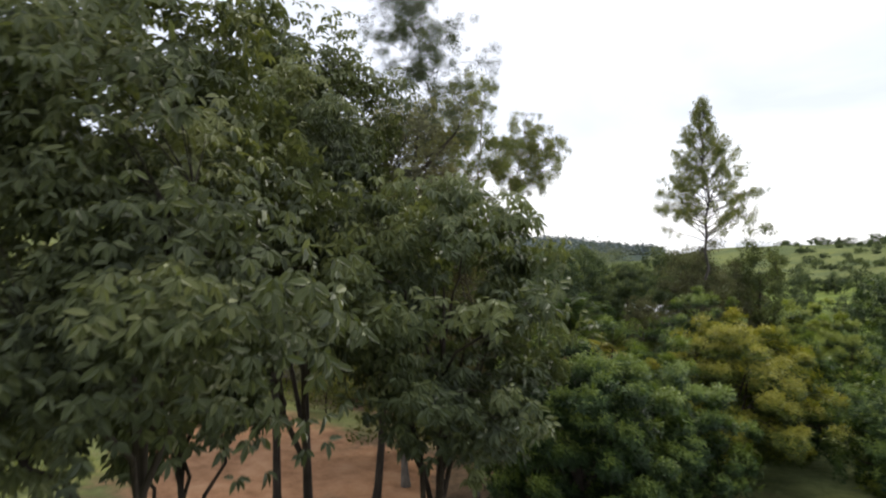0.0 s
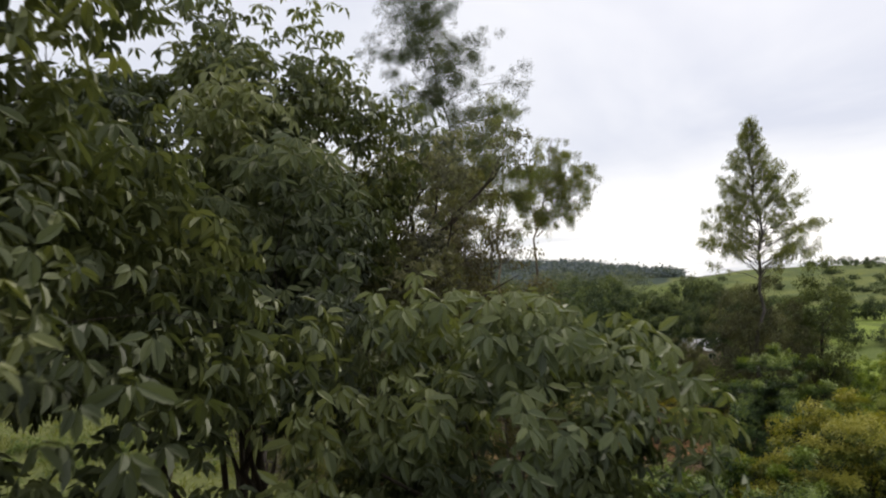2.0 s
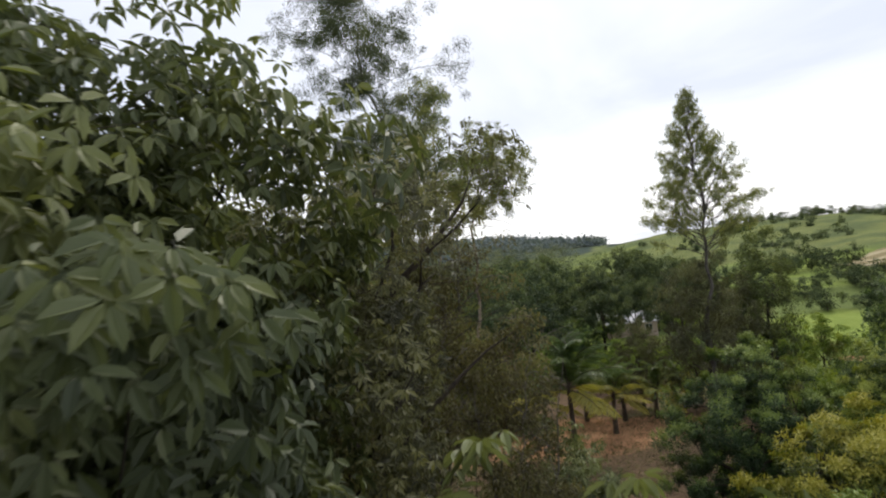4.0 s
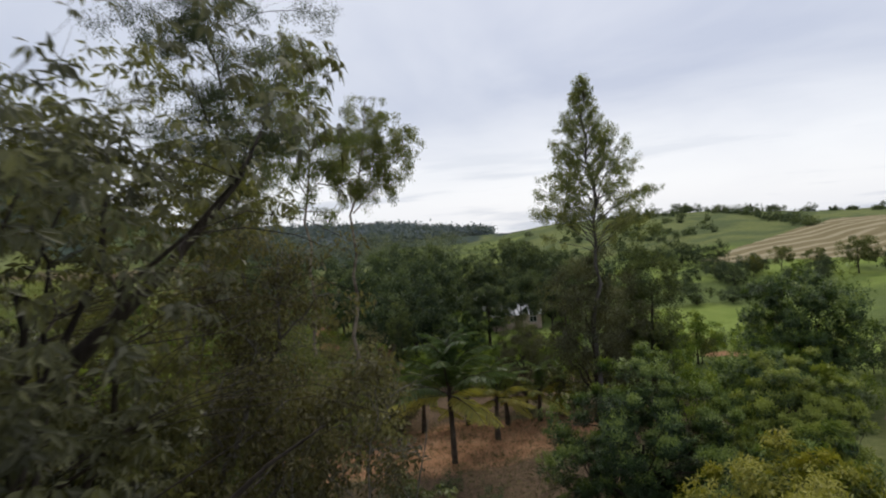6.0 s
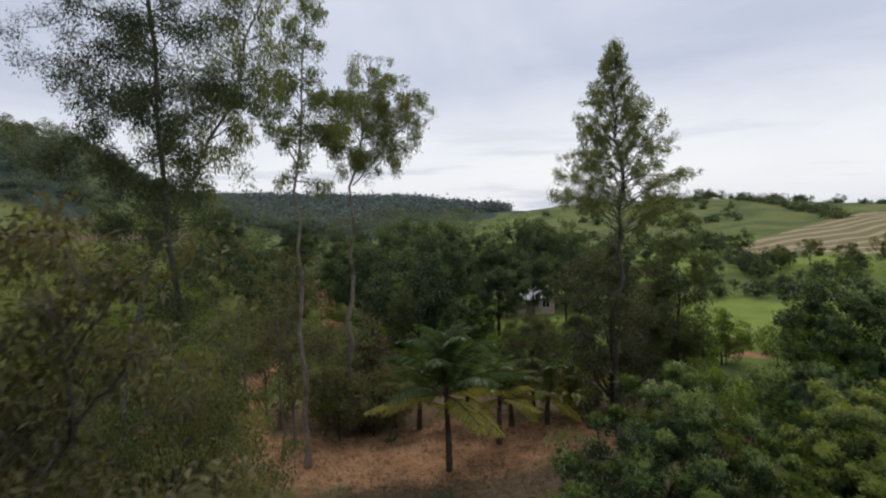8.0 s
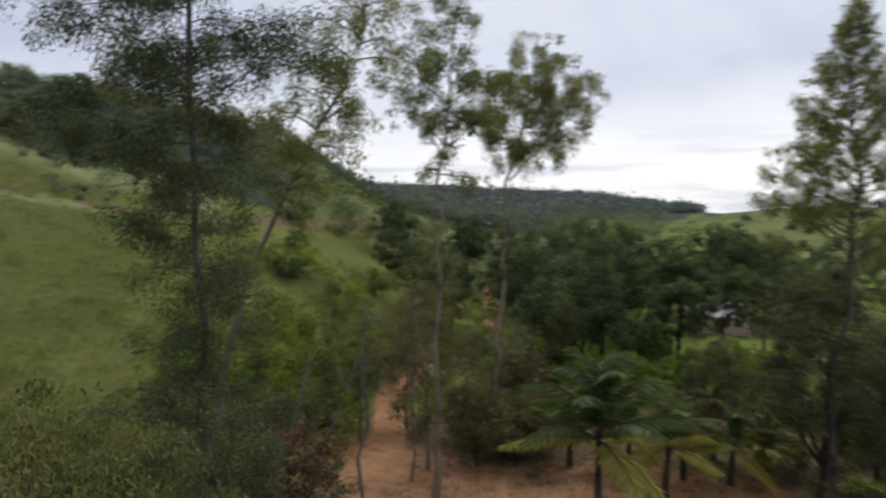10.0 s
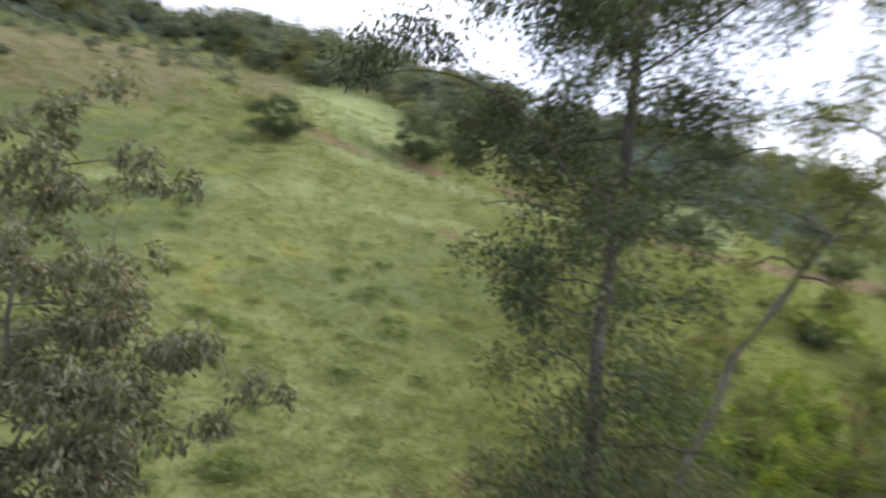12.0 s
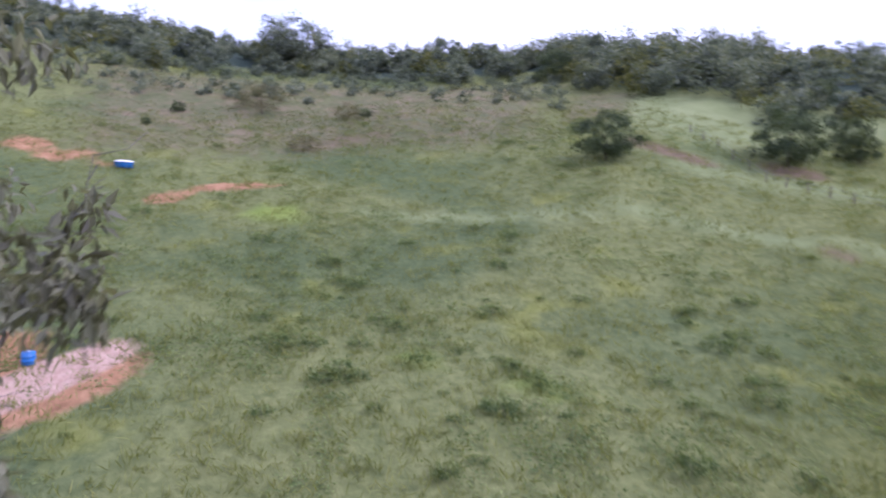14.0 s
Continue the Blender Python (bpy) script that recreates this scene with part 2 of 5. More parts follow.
def ground_material():
    k = Mat("ground", 0.97, 0.04)
    fine, mid, wide = k.noise(1.6, 6.0, 0.7), k.noise(0.22, 5.0, 0.6), k.noise(0.035, 4.0, 0.55)
    grass = k.ramp(fine, [(0.28, (0.078, 0.096, 0.036)), (0.5, (0.138, 0.154, 0.058)), (0.72, (0.196, 0.202, 0.082))])
    grass = k.mix(k.math("MULTIPLY", k.step(mid, 0.45, 0.72), 0.6), grass, k.ramp(fine, [(0.3, (0.138, 0.148, 0.056)), (0.7, (0.208, 0.222, 0.090))]))
    grass = k.mix(k.step(wide, 0.46, 0.62), grass, k.ramp(fine, [(0.3, (0.060, 0.080, 0.034)), (0.7, (0.120, 0.148, 0.062))]))
    grass = k.mix(k.math("MULTIPLY", k.step(k.noise(0.13, 4.0, 0.65), 0.56, 0.70), 0.6), grass, k.ramp(fine, [(0.3, (0.150, 0.165, 0.034)), (0.7, (0.225, 0.225, 0.062))]))
    pale = k.ramp(mid, [(0.3, (0.160, 0.190, 0.080)), (0.7, (0.225, 0.250, 0.118))])
    heath = k.ramp(k.noise(0.3, 6.0, 0.7), [(0.3, (0.085, 0.096, 0.046)), (0.5, (0.140, 0.130, 0.072)), (0.72, (0.225, 0.160, 0.115))])
    soil = k.ramp(k.noise(0.8, 6.0, 0.7), [(0.25, (0.165, 0.090, 0.048)), (0.5, (0.325, 0.178, 0.096)), (0.8, (0.470, 0.290, 0.170))])
    litter = k.ramp(k.noise(2.2, 5.0, 0.7), [(0.3, (0.070, 0.050, 0.032)), (0.7, (0.180, 0.122, 0.074))])
    # wooded ground, its green shifted bluish to paint in distance haze
    wood = k.ramp(k.noise(0.09, 5.0, 0.7), [(0.3, (0.030, 0.045, 0.038)), (0.7, (0.070, 0.092, 0.068))])
    wv = k.t.nodes.new("ShaderNodeTexWave")
    wv.wave_type, wv.bands_direction = "BANDS", "Y"
    wv.inputs["Scale"].default_value, wv.inputs["Distortion"].default_value, wv.inputs["Detail Scale"].default_value = 0.034, 2.2, 0.3
    k.put(k.coord((-0.35, 1.0, 0.0)), wv.inputs["Vector"])
    tilled = k.ramp(k.math("ADD", k.math("MULTIPLY", wv.outputs["Fac"], 0.7), k.math("MULTIPLY", mid, 0.3)), [(0.3, (0.215, 0.175, 0.092)), (0.62, (0.265, 0.215, 0.118)), (0.8, (0.360, 0.310, 0.195))])
    breakup = k.math("MULTIPLY", k.math("SUBTRACT", k.noise(0.55, 5.0, 0.7), 0.5), 0.9)

    def over(base, cover, mask, soft=0.12, ragged=1.0):
        return k.mix(k.step(k.math("ADD", k.attribute(mask), k.math("MULTIPLY", breakup, ragged)), 0.5 - soft, 0.5 + soft), base, cover)

    olive = k.ramp(fine, [(0.25, (0.055, 0.062, 0.017)), (0.5, (0.096, 0.103, 0.027)), (0.75, (0.146, 0.144, 0.043))])
    meadow = k.mix(k.step(wide, 0.42, 0.6), k.ramp(mid, [(0.3, (0.150, 0.205, 0.042)), (0.7, (0.225, 0.275, 0.066))]), k.ramp(fine, [(0.3, (0.085, 0.120, 0.034)), (0.7, (0.150, 0.180, 0.060))]))
    c = over(grass, meadow, "meadow", 0.4)
    c = over(c, olive, "olive", 0.5)
    c = over(c, pale, "pale", 0.45)
    c = over(c, heath, "heath", 0.3)
    c = over(c, litter, "litter", 0.25)
    c = over(c, soil, "soil", 0.2)
    worn = k.ramp(k.noise(0.8, 5.0, 0.7), [(0.3, (0.100, 0.078, 0.046)), (0.7, (0.190, 0.142, 0.090))])
    c = over(c, worn, "track", 0.3, 0.25)
    sand = k.ramp(k.noise(1.5, 5.0, 0.7), [(0.3, (0.330, 0.205, 0.150)), (0.7, (0.520, 0.370, 0.290))])
    c = over(c, sand, "sand", 0.15, 0.7)
    c = over(c, tilled, "tilled", 0.05)
    c = over(c, wood, "wood", 0.2)
    k.colour(c)
    k.bump(k.math("ADD", fine, k.math("MULTIPLY", mid, 2.0)), 0.7, 0.25)
    return k.m


GROUND = ground_material()

# ---- the ground: one sheet, by distance and bearing from the middle of the flight ----
HUB = (2.0, 28.0)
RING = (0, 25, 50, 80, 120, 170, 260, 430, 650, 1000, 4500)
RELIEF = {
    -180: (-3, -3, -3, -3, -3, 0, 5, 10, 15, 15, 0),
    -113: (-3, -2, 2, 10, 26, 51, 56, 38, 35, 30, 0),
    -90: (-3, -2, 2.5, 12, 27, 45, 48, 36, 35, 30, 0),
    -60: (-3, -2, 2, 15, 30, 48, 50, 40, 35, 30, 0),
    -45: (-3, -2.5, 1, 10, 25, 44.5, 48, 42, 35, 30, 0),
    -38: (-3, -3, 0, 7, 19.8, 37.4, 42.5, 40, 35, 30, 0),
    -30: (-3, -3.5, -1, 4, 15, 38, 43, 38, 35, 30, 0),
    -17: (-3, -4.5, -3, 0.5, 8, 22, 43, 36, 33, 30, 0),
    -9: (-3, -5, -5.3, -3.4, 1, 8.5, 15, 15, 31, 28, 0),
    0: (-3, -5.5, -6.5, -6.5, -6, -5, -2, 5, 30, 28, 0),
    10: (-3, -5.5, -6.5, -7, -7, -7, -5, 2, 25, 20, 0),
    20: (-3, -5.5, -6.5, -7, -7, -7, -5, 5, 10, 5, 0),
    25: (-3, -5.5, -6.5, -7, -7, -6, -4, 15, 8, 5, 0),
    38: (-3, -5, -6.5, -7, -7, -5, 0, 16, 10, 5, 0),
    47: (-3, -5, -6.5, -7, -7, -4, 3, 9, 6, 4, 0),
    56: (-3, -5, -6, -7, -6, -3, 5, 6, 6, 4, 0),
    100: (-3, -4, -5, -5, -5, -2, 3, 6, 6, 4, 0),
    180: (-3, -3, -3, -3, -3, 0, 5, 10, 15, 15, 0),
}
N_AZ, N_R = 720, 210
GRID_R = np.concatenate(([0.0], np.geomspace(1.2, 4500, N_R - 1)))
GRID_A = np.linspace(-180, 180, N_AZ, endpoint=False)


def blurred(a, n, wrap):
    k = np.hanning(n + 2)[1:-1]
    k /= k.sum()
    pad = np.concatenate((a[-n:], a, a[:n])) if wrap else np.concatenate((np.repeat(a[:1], n, 0), a, np.repeat(a[-1:], n, 0)))
    return np.stack([np.convolve(pad[:, j], k, "same") for j in range(pad.shape[1])], 1)[n:-n]


def value_noise(x, y, seed):
    """Smooth noise over arrays, about -1 to 1."""
    table = np.random.RandomState(seed).uniform(-1, 1, (256, 256))
    xi, yi = np.floor(x).astype(int), np.floor(y).astype(int)
    fx, fy = x - xi, y - yi
    fx, fy = fx * fx * (3 - 2 * fx), fy * fy * (3 - 2 * fy)
    g = lambda i, j: table[(xi + i) % 256, (yi + j) % 256]
    return (g(0, 0) * (1 - fx) + g(1, 0) * fx) * (1 - fy) + (g(0, 1) * (1 - fx) + g(1, 1) * fx) * fy


def make_relief():
    az = sorted(RELIEF)
    by_ring = np.array([np.interp(GRID_R, RING, RELIEF[a]) for a in az])
    z = np.array([np.interp(GRID_A, az, by_ring[:, j]) for j in range(N_R)]).T
    z = blurred(z, 21, True)
    z = blurred(z.T, 9, False).T
    a, r = np.meshgrid(np.radians(GRID_A), GRID_R, indexing="ij")
    x, y = HUB[0] + r * np.sin(a), HUB[1] + r * np.cos(a)
    rough = np.clip(r / 60, 0.15, 1)
    z = z + rough * (0.9 * value_noise(x / 17, y / 17, 1) + 0.35 * value_noise(x / 5, y / 5, 2)) * (r < 500)
    z = z + np.clip((r - 15) / 40, 0.1, 1) * 0.14 * value_noise(x / 1.3, y / 1.3, 3) * (r < 160)
    return x, y, z


GX, GY, GZ = make_relief()


def ground_z(x, y):
    """The height of the ground under a place."""
    dx, dy = x - HUB[0], y - HUB[1]
    r, a = math.hypot(dx, dy), (math.degrees(math.atan2(dx, dy)) + 180) % 360 / 360 * N_AZ
    j = int(np.clip(np.searchsorted(GRID_R, r) - 1, 0, N_R - 2))
    f, i = min(1.0, (r - GRID_R[j]) / (GRID_R[j + 1] - GRID_R[j])), int(a) % N_AZ
    g = a - int(a)
    k = (i + 1) % N_AZ
    return float((GZ[i, j] * (1 - g) + GZ[k, j] * g) * (1 - f) + (GZ[i, j + 1] * (1 - g) + GZ[k, j + 1] * g) * f)


def polar(az, r):
    return HUB[0] + r * math.sin(radians(az)), HUB[1] + r * math.cos(radians(az))


def spot(x, y, rx, ry=None, turn=0.0):
    """A soft oval mask: 1 inside, 0.5 on the rim."""
    c, s = math.cos(radians(turn)), math.sin(radians(turn))
    u, v = ((GX - x) * c + (GY - y) * s) / rx, (-(GX - x) * s + (GY - y) * c) / (ry or rx)
    return np.clip(1.5 - np.hypot(u, v), 0, 1)


def strip(points, width):
    """A soft band along a line of places."""
    best = np.full(GX.shape, 1e9)
    for (ax, ay), (bx, by) in zip(points, points[1:]):
        t = np.clip(((GX - ax) * (bx - ax) + (GY - ay) * (by - ay)) / ((bx - ax) ** 2 + (by - ay) ** 2), 0, 1)
        best = np.minimum(best, np.hypot(GX - ax - t * (bx - ax), GY - ay - t * (by - ay)))
    return np.clip(1.5 - best / width, 0, 1)


def joined_masks(*masks):
    return np.maximum.reduce(masks)


GA, GR = np.degrees(np.arctan2(GX - HUB[0], GY - HUB[1])), np.hypot(GX - HUB[0], GY - HUB[1])


def sector(a0, a1, r0, r1, soft_a=2.0, soft_r=8.0):
    return np.clip(0.5 + np.minimum.reduce(((GA - a0) / soft_a, (a1 - GA) / soft_a, (GR - r0) / soft_r, (r1 - GR) / soft_r)), 0, 1)


TRACK = [(-75, 73), (-70, 84), (-66, 94), (-60, 102), (-51, 112), (-38.2, 128), (-31, 145), (-25, 168), (-20.5, 187)]
MASKS = {
    "soil": joined_masks(spot(11, 59.5, 14, 5.5, -5), spot(0, 62, 7, 6), spot(-6, 59.5, 4, 2.6), spot(20.5, 57.6, 5, 2), strip([(0, 62), (-2, 80), (0, 95)], 1.3), spot(-6, 58, 3, 2), strip([(8.5, 115), (9.5, 165)], 1.6),
                         spot(-9, 29, 5, 8, 20), spot(-3, 27, 2.5, 4), spot(-86, 5, 9, 1.8, 70), spot(-74, 28, 6, 1.6, 80), spot(-71.5, 20.5, 3, 1.2, 70),
                         spot(-37.5, 23.5, 4.5, 2.6, -40), spot(-41, 19, 4, 2.5), spot(52, 79, 3, 2)),
    "track": joined_masks(strip(TRACK, 1.2), strip(TRACK[4:], 1.9), strip([(-50, 77), (-47, 78.5), (-42.4, 80.2), (-36, 82)], 0.6) * 0.62, strip([(-93, 34), (-92, 44)], 2.6) * 0.6),
    "sand": spot(-38.8, 22.4, 5.2, 2.3, -40),
    "litter": joined_masks(spot(9, 47, 16, 9), spot(0, 20, 12, 15), spot(10, 70, 15, 8), spot(28, 60, 9, 8), spot(-3, 47, 8, 9), spot(20, 78, 14, 8)),
    "olive": sector(-46, 4, 15, 150, 18, 20) * 0.6,
    "pale": joined_masks(sector(-62, -48, 96, 122, 4, 8), sector(-50, -22, 112, 126, 4, 8) * 0.85, strip([(-66, 40), (-61, 54), (-56, 69), (-47, 82)], 1.4) * 0.8, strip([(-70, 78), (-58, 94), (-47, 116)], 2.6) * 0.8),
    "heath": joined_masks(sector(-105, -66, 88, 135, 8, 14), sector(-66, -60, 98, 125, 3, 8)) * 0.62,
    "tilled": np.where(GR > 40, np.clip(0.5 + np.minimum((GR - np.interp(GA, (38, 48, 62), (196, 178, 176))) / 8, (np.interp(GA, (38.5, 44, 50, 64), (190, 240, 330, 420)) - GR) / 8), 0, 1) * (GA > 36) * (GA < 80), 0),
    "meadow": joined_masks(spot(-17, 88.5, 3.4, 2.0, 60) * 0.85, spot(-65, 32.3, 3.6, 2.0, 60) * 0.85, spot(-39, 42, 2.2, 1.2, 50) * 0.6, spot(-34.5, 48, 2.4, 1.3, 60) * 0.6, sector(10, 110, 60, 240, 6, 20), sector(9, 24, 180, 430, 3, 20) * 0.5, sector(19, 80, 240, 640, 3, 40) * 0.3, sector(-30, 12, 50, 130, 10, 20) * 0.6),
    "wood": joined_masks(sector(-13, 19, 440, 900, 2, 30), sector(-16, 8, 300, 900, 4, 30), sector(-150, -60, 146, 300, 5, 10), sector(-62, -16, 128, 300, 3, 14), sector(20, 38, 440, 900, 2, 12) * 0.8),
}


def build_ground():
    n = N_AZ * N_R
    me = bpy.data.meshes.new("ground")
    me.vertices.add(n)
    me.vertices.foreach_set("co", np.stack((GX, GY, GZ), -1).reshape(-1).astype(np.float32))
    i, j = np.meshgrid(np.arange(N_AZ), np.arange(N_R - 1), indexing="ij")
    k = (i + 1) % N_AZ
    quads = np.stack((i * N_R + j, i * N_R + j + 1, k * N_R + j + 1, k * N_R + j), -1).reshape(-1, 4)
    me.loops.add(quads.size)
    me.loops.foreach_set("vertex_index", quads.reshape(-1).astype(np.int32))
    me.polygons.add(len(quads))
    me.polygons.foreach_set("loop_start", np.arange(0, quads.size, 4, dtype=np.int32))
    me.polygons.foreach_set("use_smooth", np.ones(len(quads), bool))
    for name, mask in MASKS.items():
        me.attributes.new(name, "FLOAT", "POINT").data.foreach_set("value", mask.reshape(-1).astype(np.float32))
    me.update(calc_edges=True)
    me.materials.append(GROUND)
    return tagged(new("ground", me), "grassy hillsides and valley floor with bare orange soil", "ground", kind="structure")


build_ground()


# ---- builders for plants ----
def quad_mesh(name, verts, quads, material, tones=None, smooth=False):
    me = bpy.data.meshes.new(name)
    verts, quads = np.asarray(verts, np.float32), np.asarray(quads, np.int32)
    me.vertices.add(len(verts))
    me.vertices.foreach_set("co", verts.reshape(-1))
    me.loops.add(quads.size)
    me.loops.foreach_set("vertex_index", quads.reshape(-1))
    me.polygons.add(len(quads))
    me.polygons.foreach_set("loop_start", np.arange(0, quads.size, 4, dtype=np.int32))
    me.polygons.foreach_set("use_smooth", np.full(len(quads), smooth))
    if tones is not None:
        me.attributes.new("tone", "FLOAT", "POINT").data.foreach_set("value", np.asarray(tones, np.float32))
    me.update(calc_edges=True)
    me.materials.append(material)
    return me


def part(name, me, parent, label="", kind=""):
    ob = new(name, me)
    ob.parent = parent
    return tagged(ob, label, kind=kind)


def unit(v):
    return v / np.maximum(np.linalg.norm(v, axis=-1, keepdims=True), 1e-9)


def leaf_arrays(pos, way, length, width, tone, rng, face=None, broad=False):
    """Each leaf a folded, pointed blade: base, two flanks, tip; a broad one has rounded flanks and a hanging tip."""
    n = len(pos)
    face = unit(rng.normal(0, 0.6, (n, 3)) + (0, 0, 1)) if face is None else face
    side = unit(np.cross(way, face))
    up = np.cross(side, way)
    L, W = np.broadcast_to(length, n)[:, None], np.broadcast_to(width, n)[:, None]
    if broad:
        low, high = pos + way * L * 0.26 + up * W * 0.14, pos + way * L * 0.66 + up * (W * 0.1 - L * 0.03)
        v = np.stack((pos, low + side * W * 0.44, high + side * W * 0.42, pos + way * L - up * L * 0.16, high - side * W * 0.42, low - side * W * 0.44), 1).reshape(-1, 3)
        k = 6 * np.arange(n)[:, None]
        return v, np.concatenate((k + (0, 1, 2, 3), k + (0, 3, 4, 5))), np.repeat(np.clip(tone, 0, 1), 6)
    mid = pos + way * L * 0.42 + up * W * 0.12
    v = np.stack((pos, mid + side * W / 2, pos + way * L - up * L * 0.08, mid - side * W / 2), 1).reshape(-1, 3)
    return v, np.arange(4 * n).reshape(-1, 4), np.repeat(np.clip(tone, 0, 1), 4)


class Tubes:
    """Round, tapering limbs gathered into one mesh."""

    def __init__(self):
        self.v, self.q, self.n = [], [], 0

    def add(self, points, radii, sides=6):
        p, r = np.asarray(points, float), np.asarray(radii, float)
        d = unit(np.gradient(p, axis=0))
        ref = np.where(np.abs(d[:, 2:3]) > 0.9, (1.0, 0, 0), (0, 0, 1.0))
        a = unit(np.cross(d, ref))
        b = np.cross(d, a)
        t = np.linspace(0, 2 * math.pi, sides, endpoint=False)
        ring = p[:, None] + r[:, None, None] * (a[:, None] * np.cos(t)[None, :, None] + b[:, None] * np.sin(t)[None, :, None])
        self.v.append(ring.reshape(-1, 3))
        i, j = np.meshgrid(np.arange(len(p) - 1), np.arange(sides), indexing="ij")
        k = (j + 1) % sides
        self.q.append(self.n + np.stack((i * sides + j, i * sides + k, (i + 1) * sides + k, (i + 1) * sides + j), -1).reshape(-1, 4))
        self.n += len(p) * sides

    def mesh(self, name, material):
        return quad_mesh(name, np.concatenate(self.v), np.concatenate(self.q), material, smooth=True)


def limb_path(a, b, rng, sag=0.15, wobble=0.06, n=6):
    """A limb from a to b that first rises and then reaches out."""
    a, b = np.asarray(a, float), np.asarray(b, float)
    s = np.linspace(0, 1, n)[:, None]
    d = np.linalg.norm(b - a)
    p = a + (b - a) * s
    p[:, 2:] += sag * d * np.sin(math.pi * s)
    p[1:-1] += rng.normal(0, wobble * d, (n - 2, 3)) * (0.4, 0.4, 0.4)
    return p


def sample_crown(shape, n, rng):
    """Places in a crown of half-size 1, kept more to its outside."""
    u = unit(rng.normal(0, 1, (n, 3)))
    r = rng.uniform(0.12, 1, n) ** 0.45
    p = u * r[:, None]
    if shape == "dome":
        p[:, 2] = np.where(p[:, 2] < -0.35, -0.35 - 0.5 * (np.abs(p[:, 2]) - 0.35), p[:, 2])
    return p


# the clear way along which nothing grows
WAY = np.array([(-0.2, -1, 6.1), (-0.3, 3.4, 6.9), (-0.6, 6.2, 8.0), (-1.1, 9, 9.1), (-0.8, 11.1, 9.5), (0.1, 13.5, 9.7), (1.5, 16.8, 9.6), (3.0, 20.2, 10.1), (4.4, 23.5, 10.3),
                (5.4, 26.5, 10.3), (5.1, 28.2, 10.4), (3.3, 31.4, 10.5), (0.1, 34.6, 10.8), (-4, 36.3, 11.2)])


def clear_of_way(p, gap):
    best = np.full(len(p), 1e9)
    for a, b in zip(WAY, WAY[1:]):
        t = np.clip((p - a) @ (b - a) / ((b - a) @ (b - a)), 0, 1)
        best = np.minimum(best, np.linalg.norm(p - a - t[:, None] * (b - a), axis=1))
    return best > gap


def build_tree(name, label, category, base, crown, size, shape, leaf_mat, bark, seed, trunk_r=0.15, clumps=60, leaves=12000, leaf=(0.16, 0.05), droop=0.4,
               clump_r=0.16, limbs=7, fork=0.45, whorl=0, twigs=True, gap=0.0, group="", flat=0.7, hang=0.0, tone_bias=0.0, bare=0, limb_r=0.5, fresh_lit=0.0, limit=None,
               broad=False):
    """A tree with a tapering trunk, limbs that reach into the crown, twigs, and a crown of single leaves in uneven clumps.
    crown: its middle, from the base; size: its half-sizes."""
    rng = np.random.RandomState(seed)
    bx, by = base
    z0 = ground_z(bx, by) - 0.15
    root = new(name)
    root.location = (bx, by, z0)
    tagged(root, label, category, group)
    crown, size = np.array(crown, float), np.array(size, float)
    # trunk
    top = crown + (0, 0, size[2] * 0.2)
    tp = np.linspace(0, 1, 9)[:, None] * top
    tp[1:-1, :2] += np.cumsum(rng.normal(0, 0.03 * top[2] / 8, (7, 2)), 0)
    tr = trunk_r * (1 - 0.82 * np.linspace(0, 1, 9) ** 0.9)
    tr[0] *= 1.45
    t = Tubes()
    t.add(tp, tr, 10)
    part("trunk", t.mesh("trunk", bark), root)
    trunk_at = lambda f: np.array([np.interp(f, np.linspace(0, 1, 9), tp[:, i]) for i in range(3)])
    trunk_rad = lambda f: float(np.interp(f, np.linspace(0, 1, 9), tr))
    # clumps of foliage
    c = sample_crown(shape, clumps, rng)
    heads = c[rng.choice(clumps, min(limbs, clumps), replace=False)] * 0.85
    c = crown + c * size * (1 + 0.12 * np.clip(rng.normal(0, 1, (clumps, 1)), -2, 0.7))
    heads = crown + heads * size
    if gap:
        keep = clear_of_way(c + (bx, by, z0), gap + 0.25)
        c = c[keep]
        heads = heads[clear_of_way(heads + (bx, by, z0), gap + 0.1)]
    if limit:
        c, heads = c[limit(c + (bx, by, z0))], heads[limit(heads + (bx, by, z0))]
    # limbs
    done = []
    for h in heads:
        f = float(np.clip(fork + (h[2] - heads[:, 2].min()) / max(np.ptp(heads[:, 2]), 0.1) * (0.9 - fork) - 0.06, fork * 0.9, 0.92))
        a = trunk_at(f)
        p = limb_path(a, h, rng, 0.12, 0.07, 7)
        t = Tubes()
        r0 = min(trunk_rad(f) * 0.7, trunk_r * limb_r)
        t.add(p, np.linspace(r0, r0 * 0.16 + 0.006, 7), 6)
        done.append((t, p, r0))
    if twigs and done:
        nodes = np.concatenate([p[2:] for _, p, _ in done])
        owner = np.repeat(np.arange(len(done)), [len(p) - 2 for _, p, _ in done])
        extra = crown + sample_crown("ball", bare, rng) * size * 1.05 if bare else np.zeros((0, 3))
        if gap and bare:
            extra = extra[clear_of_way(extra + (bx, by, z0), gap)]
        for e in np.concatenate((c, extra)):
            i = int(np.argmin(np.linalg.norm(nodes - e, axis=1) + 0.6 * np.maximum(nodes[:, 2] - e[2], 0)))
            t, _, r0 = done[owner[i]]
            d = np.linalg.norm(e - nodes[i])
            if d > 0.15:
                w = max(0.004, min(0.16 * r0, 0.012 * d + 0.004))
                t.add(limb_path(nodes[i], e, rng, 0.1 - hang * 0.2, 0.09, 4), np.linspace(w, w * 0.35, 4), 4)
    for t, _, _ in done:
        part("limb", t.mesh("limb", bark), root)
    # leaves
    if len(c) == 0:
        return root
    weight = rng.uniform(0.5, 1.5, len(c))
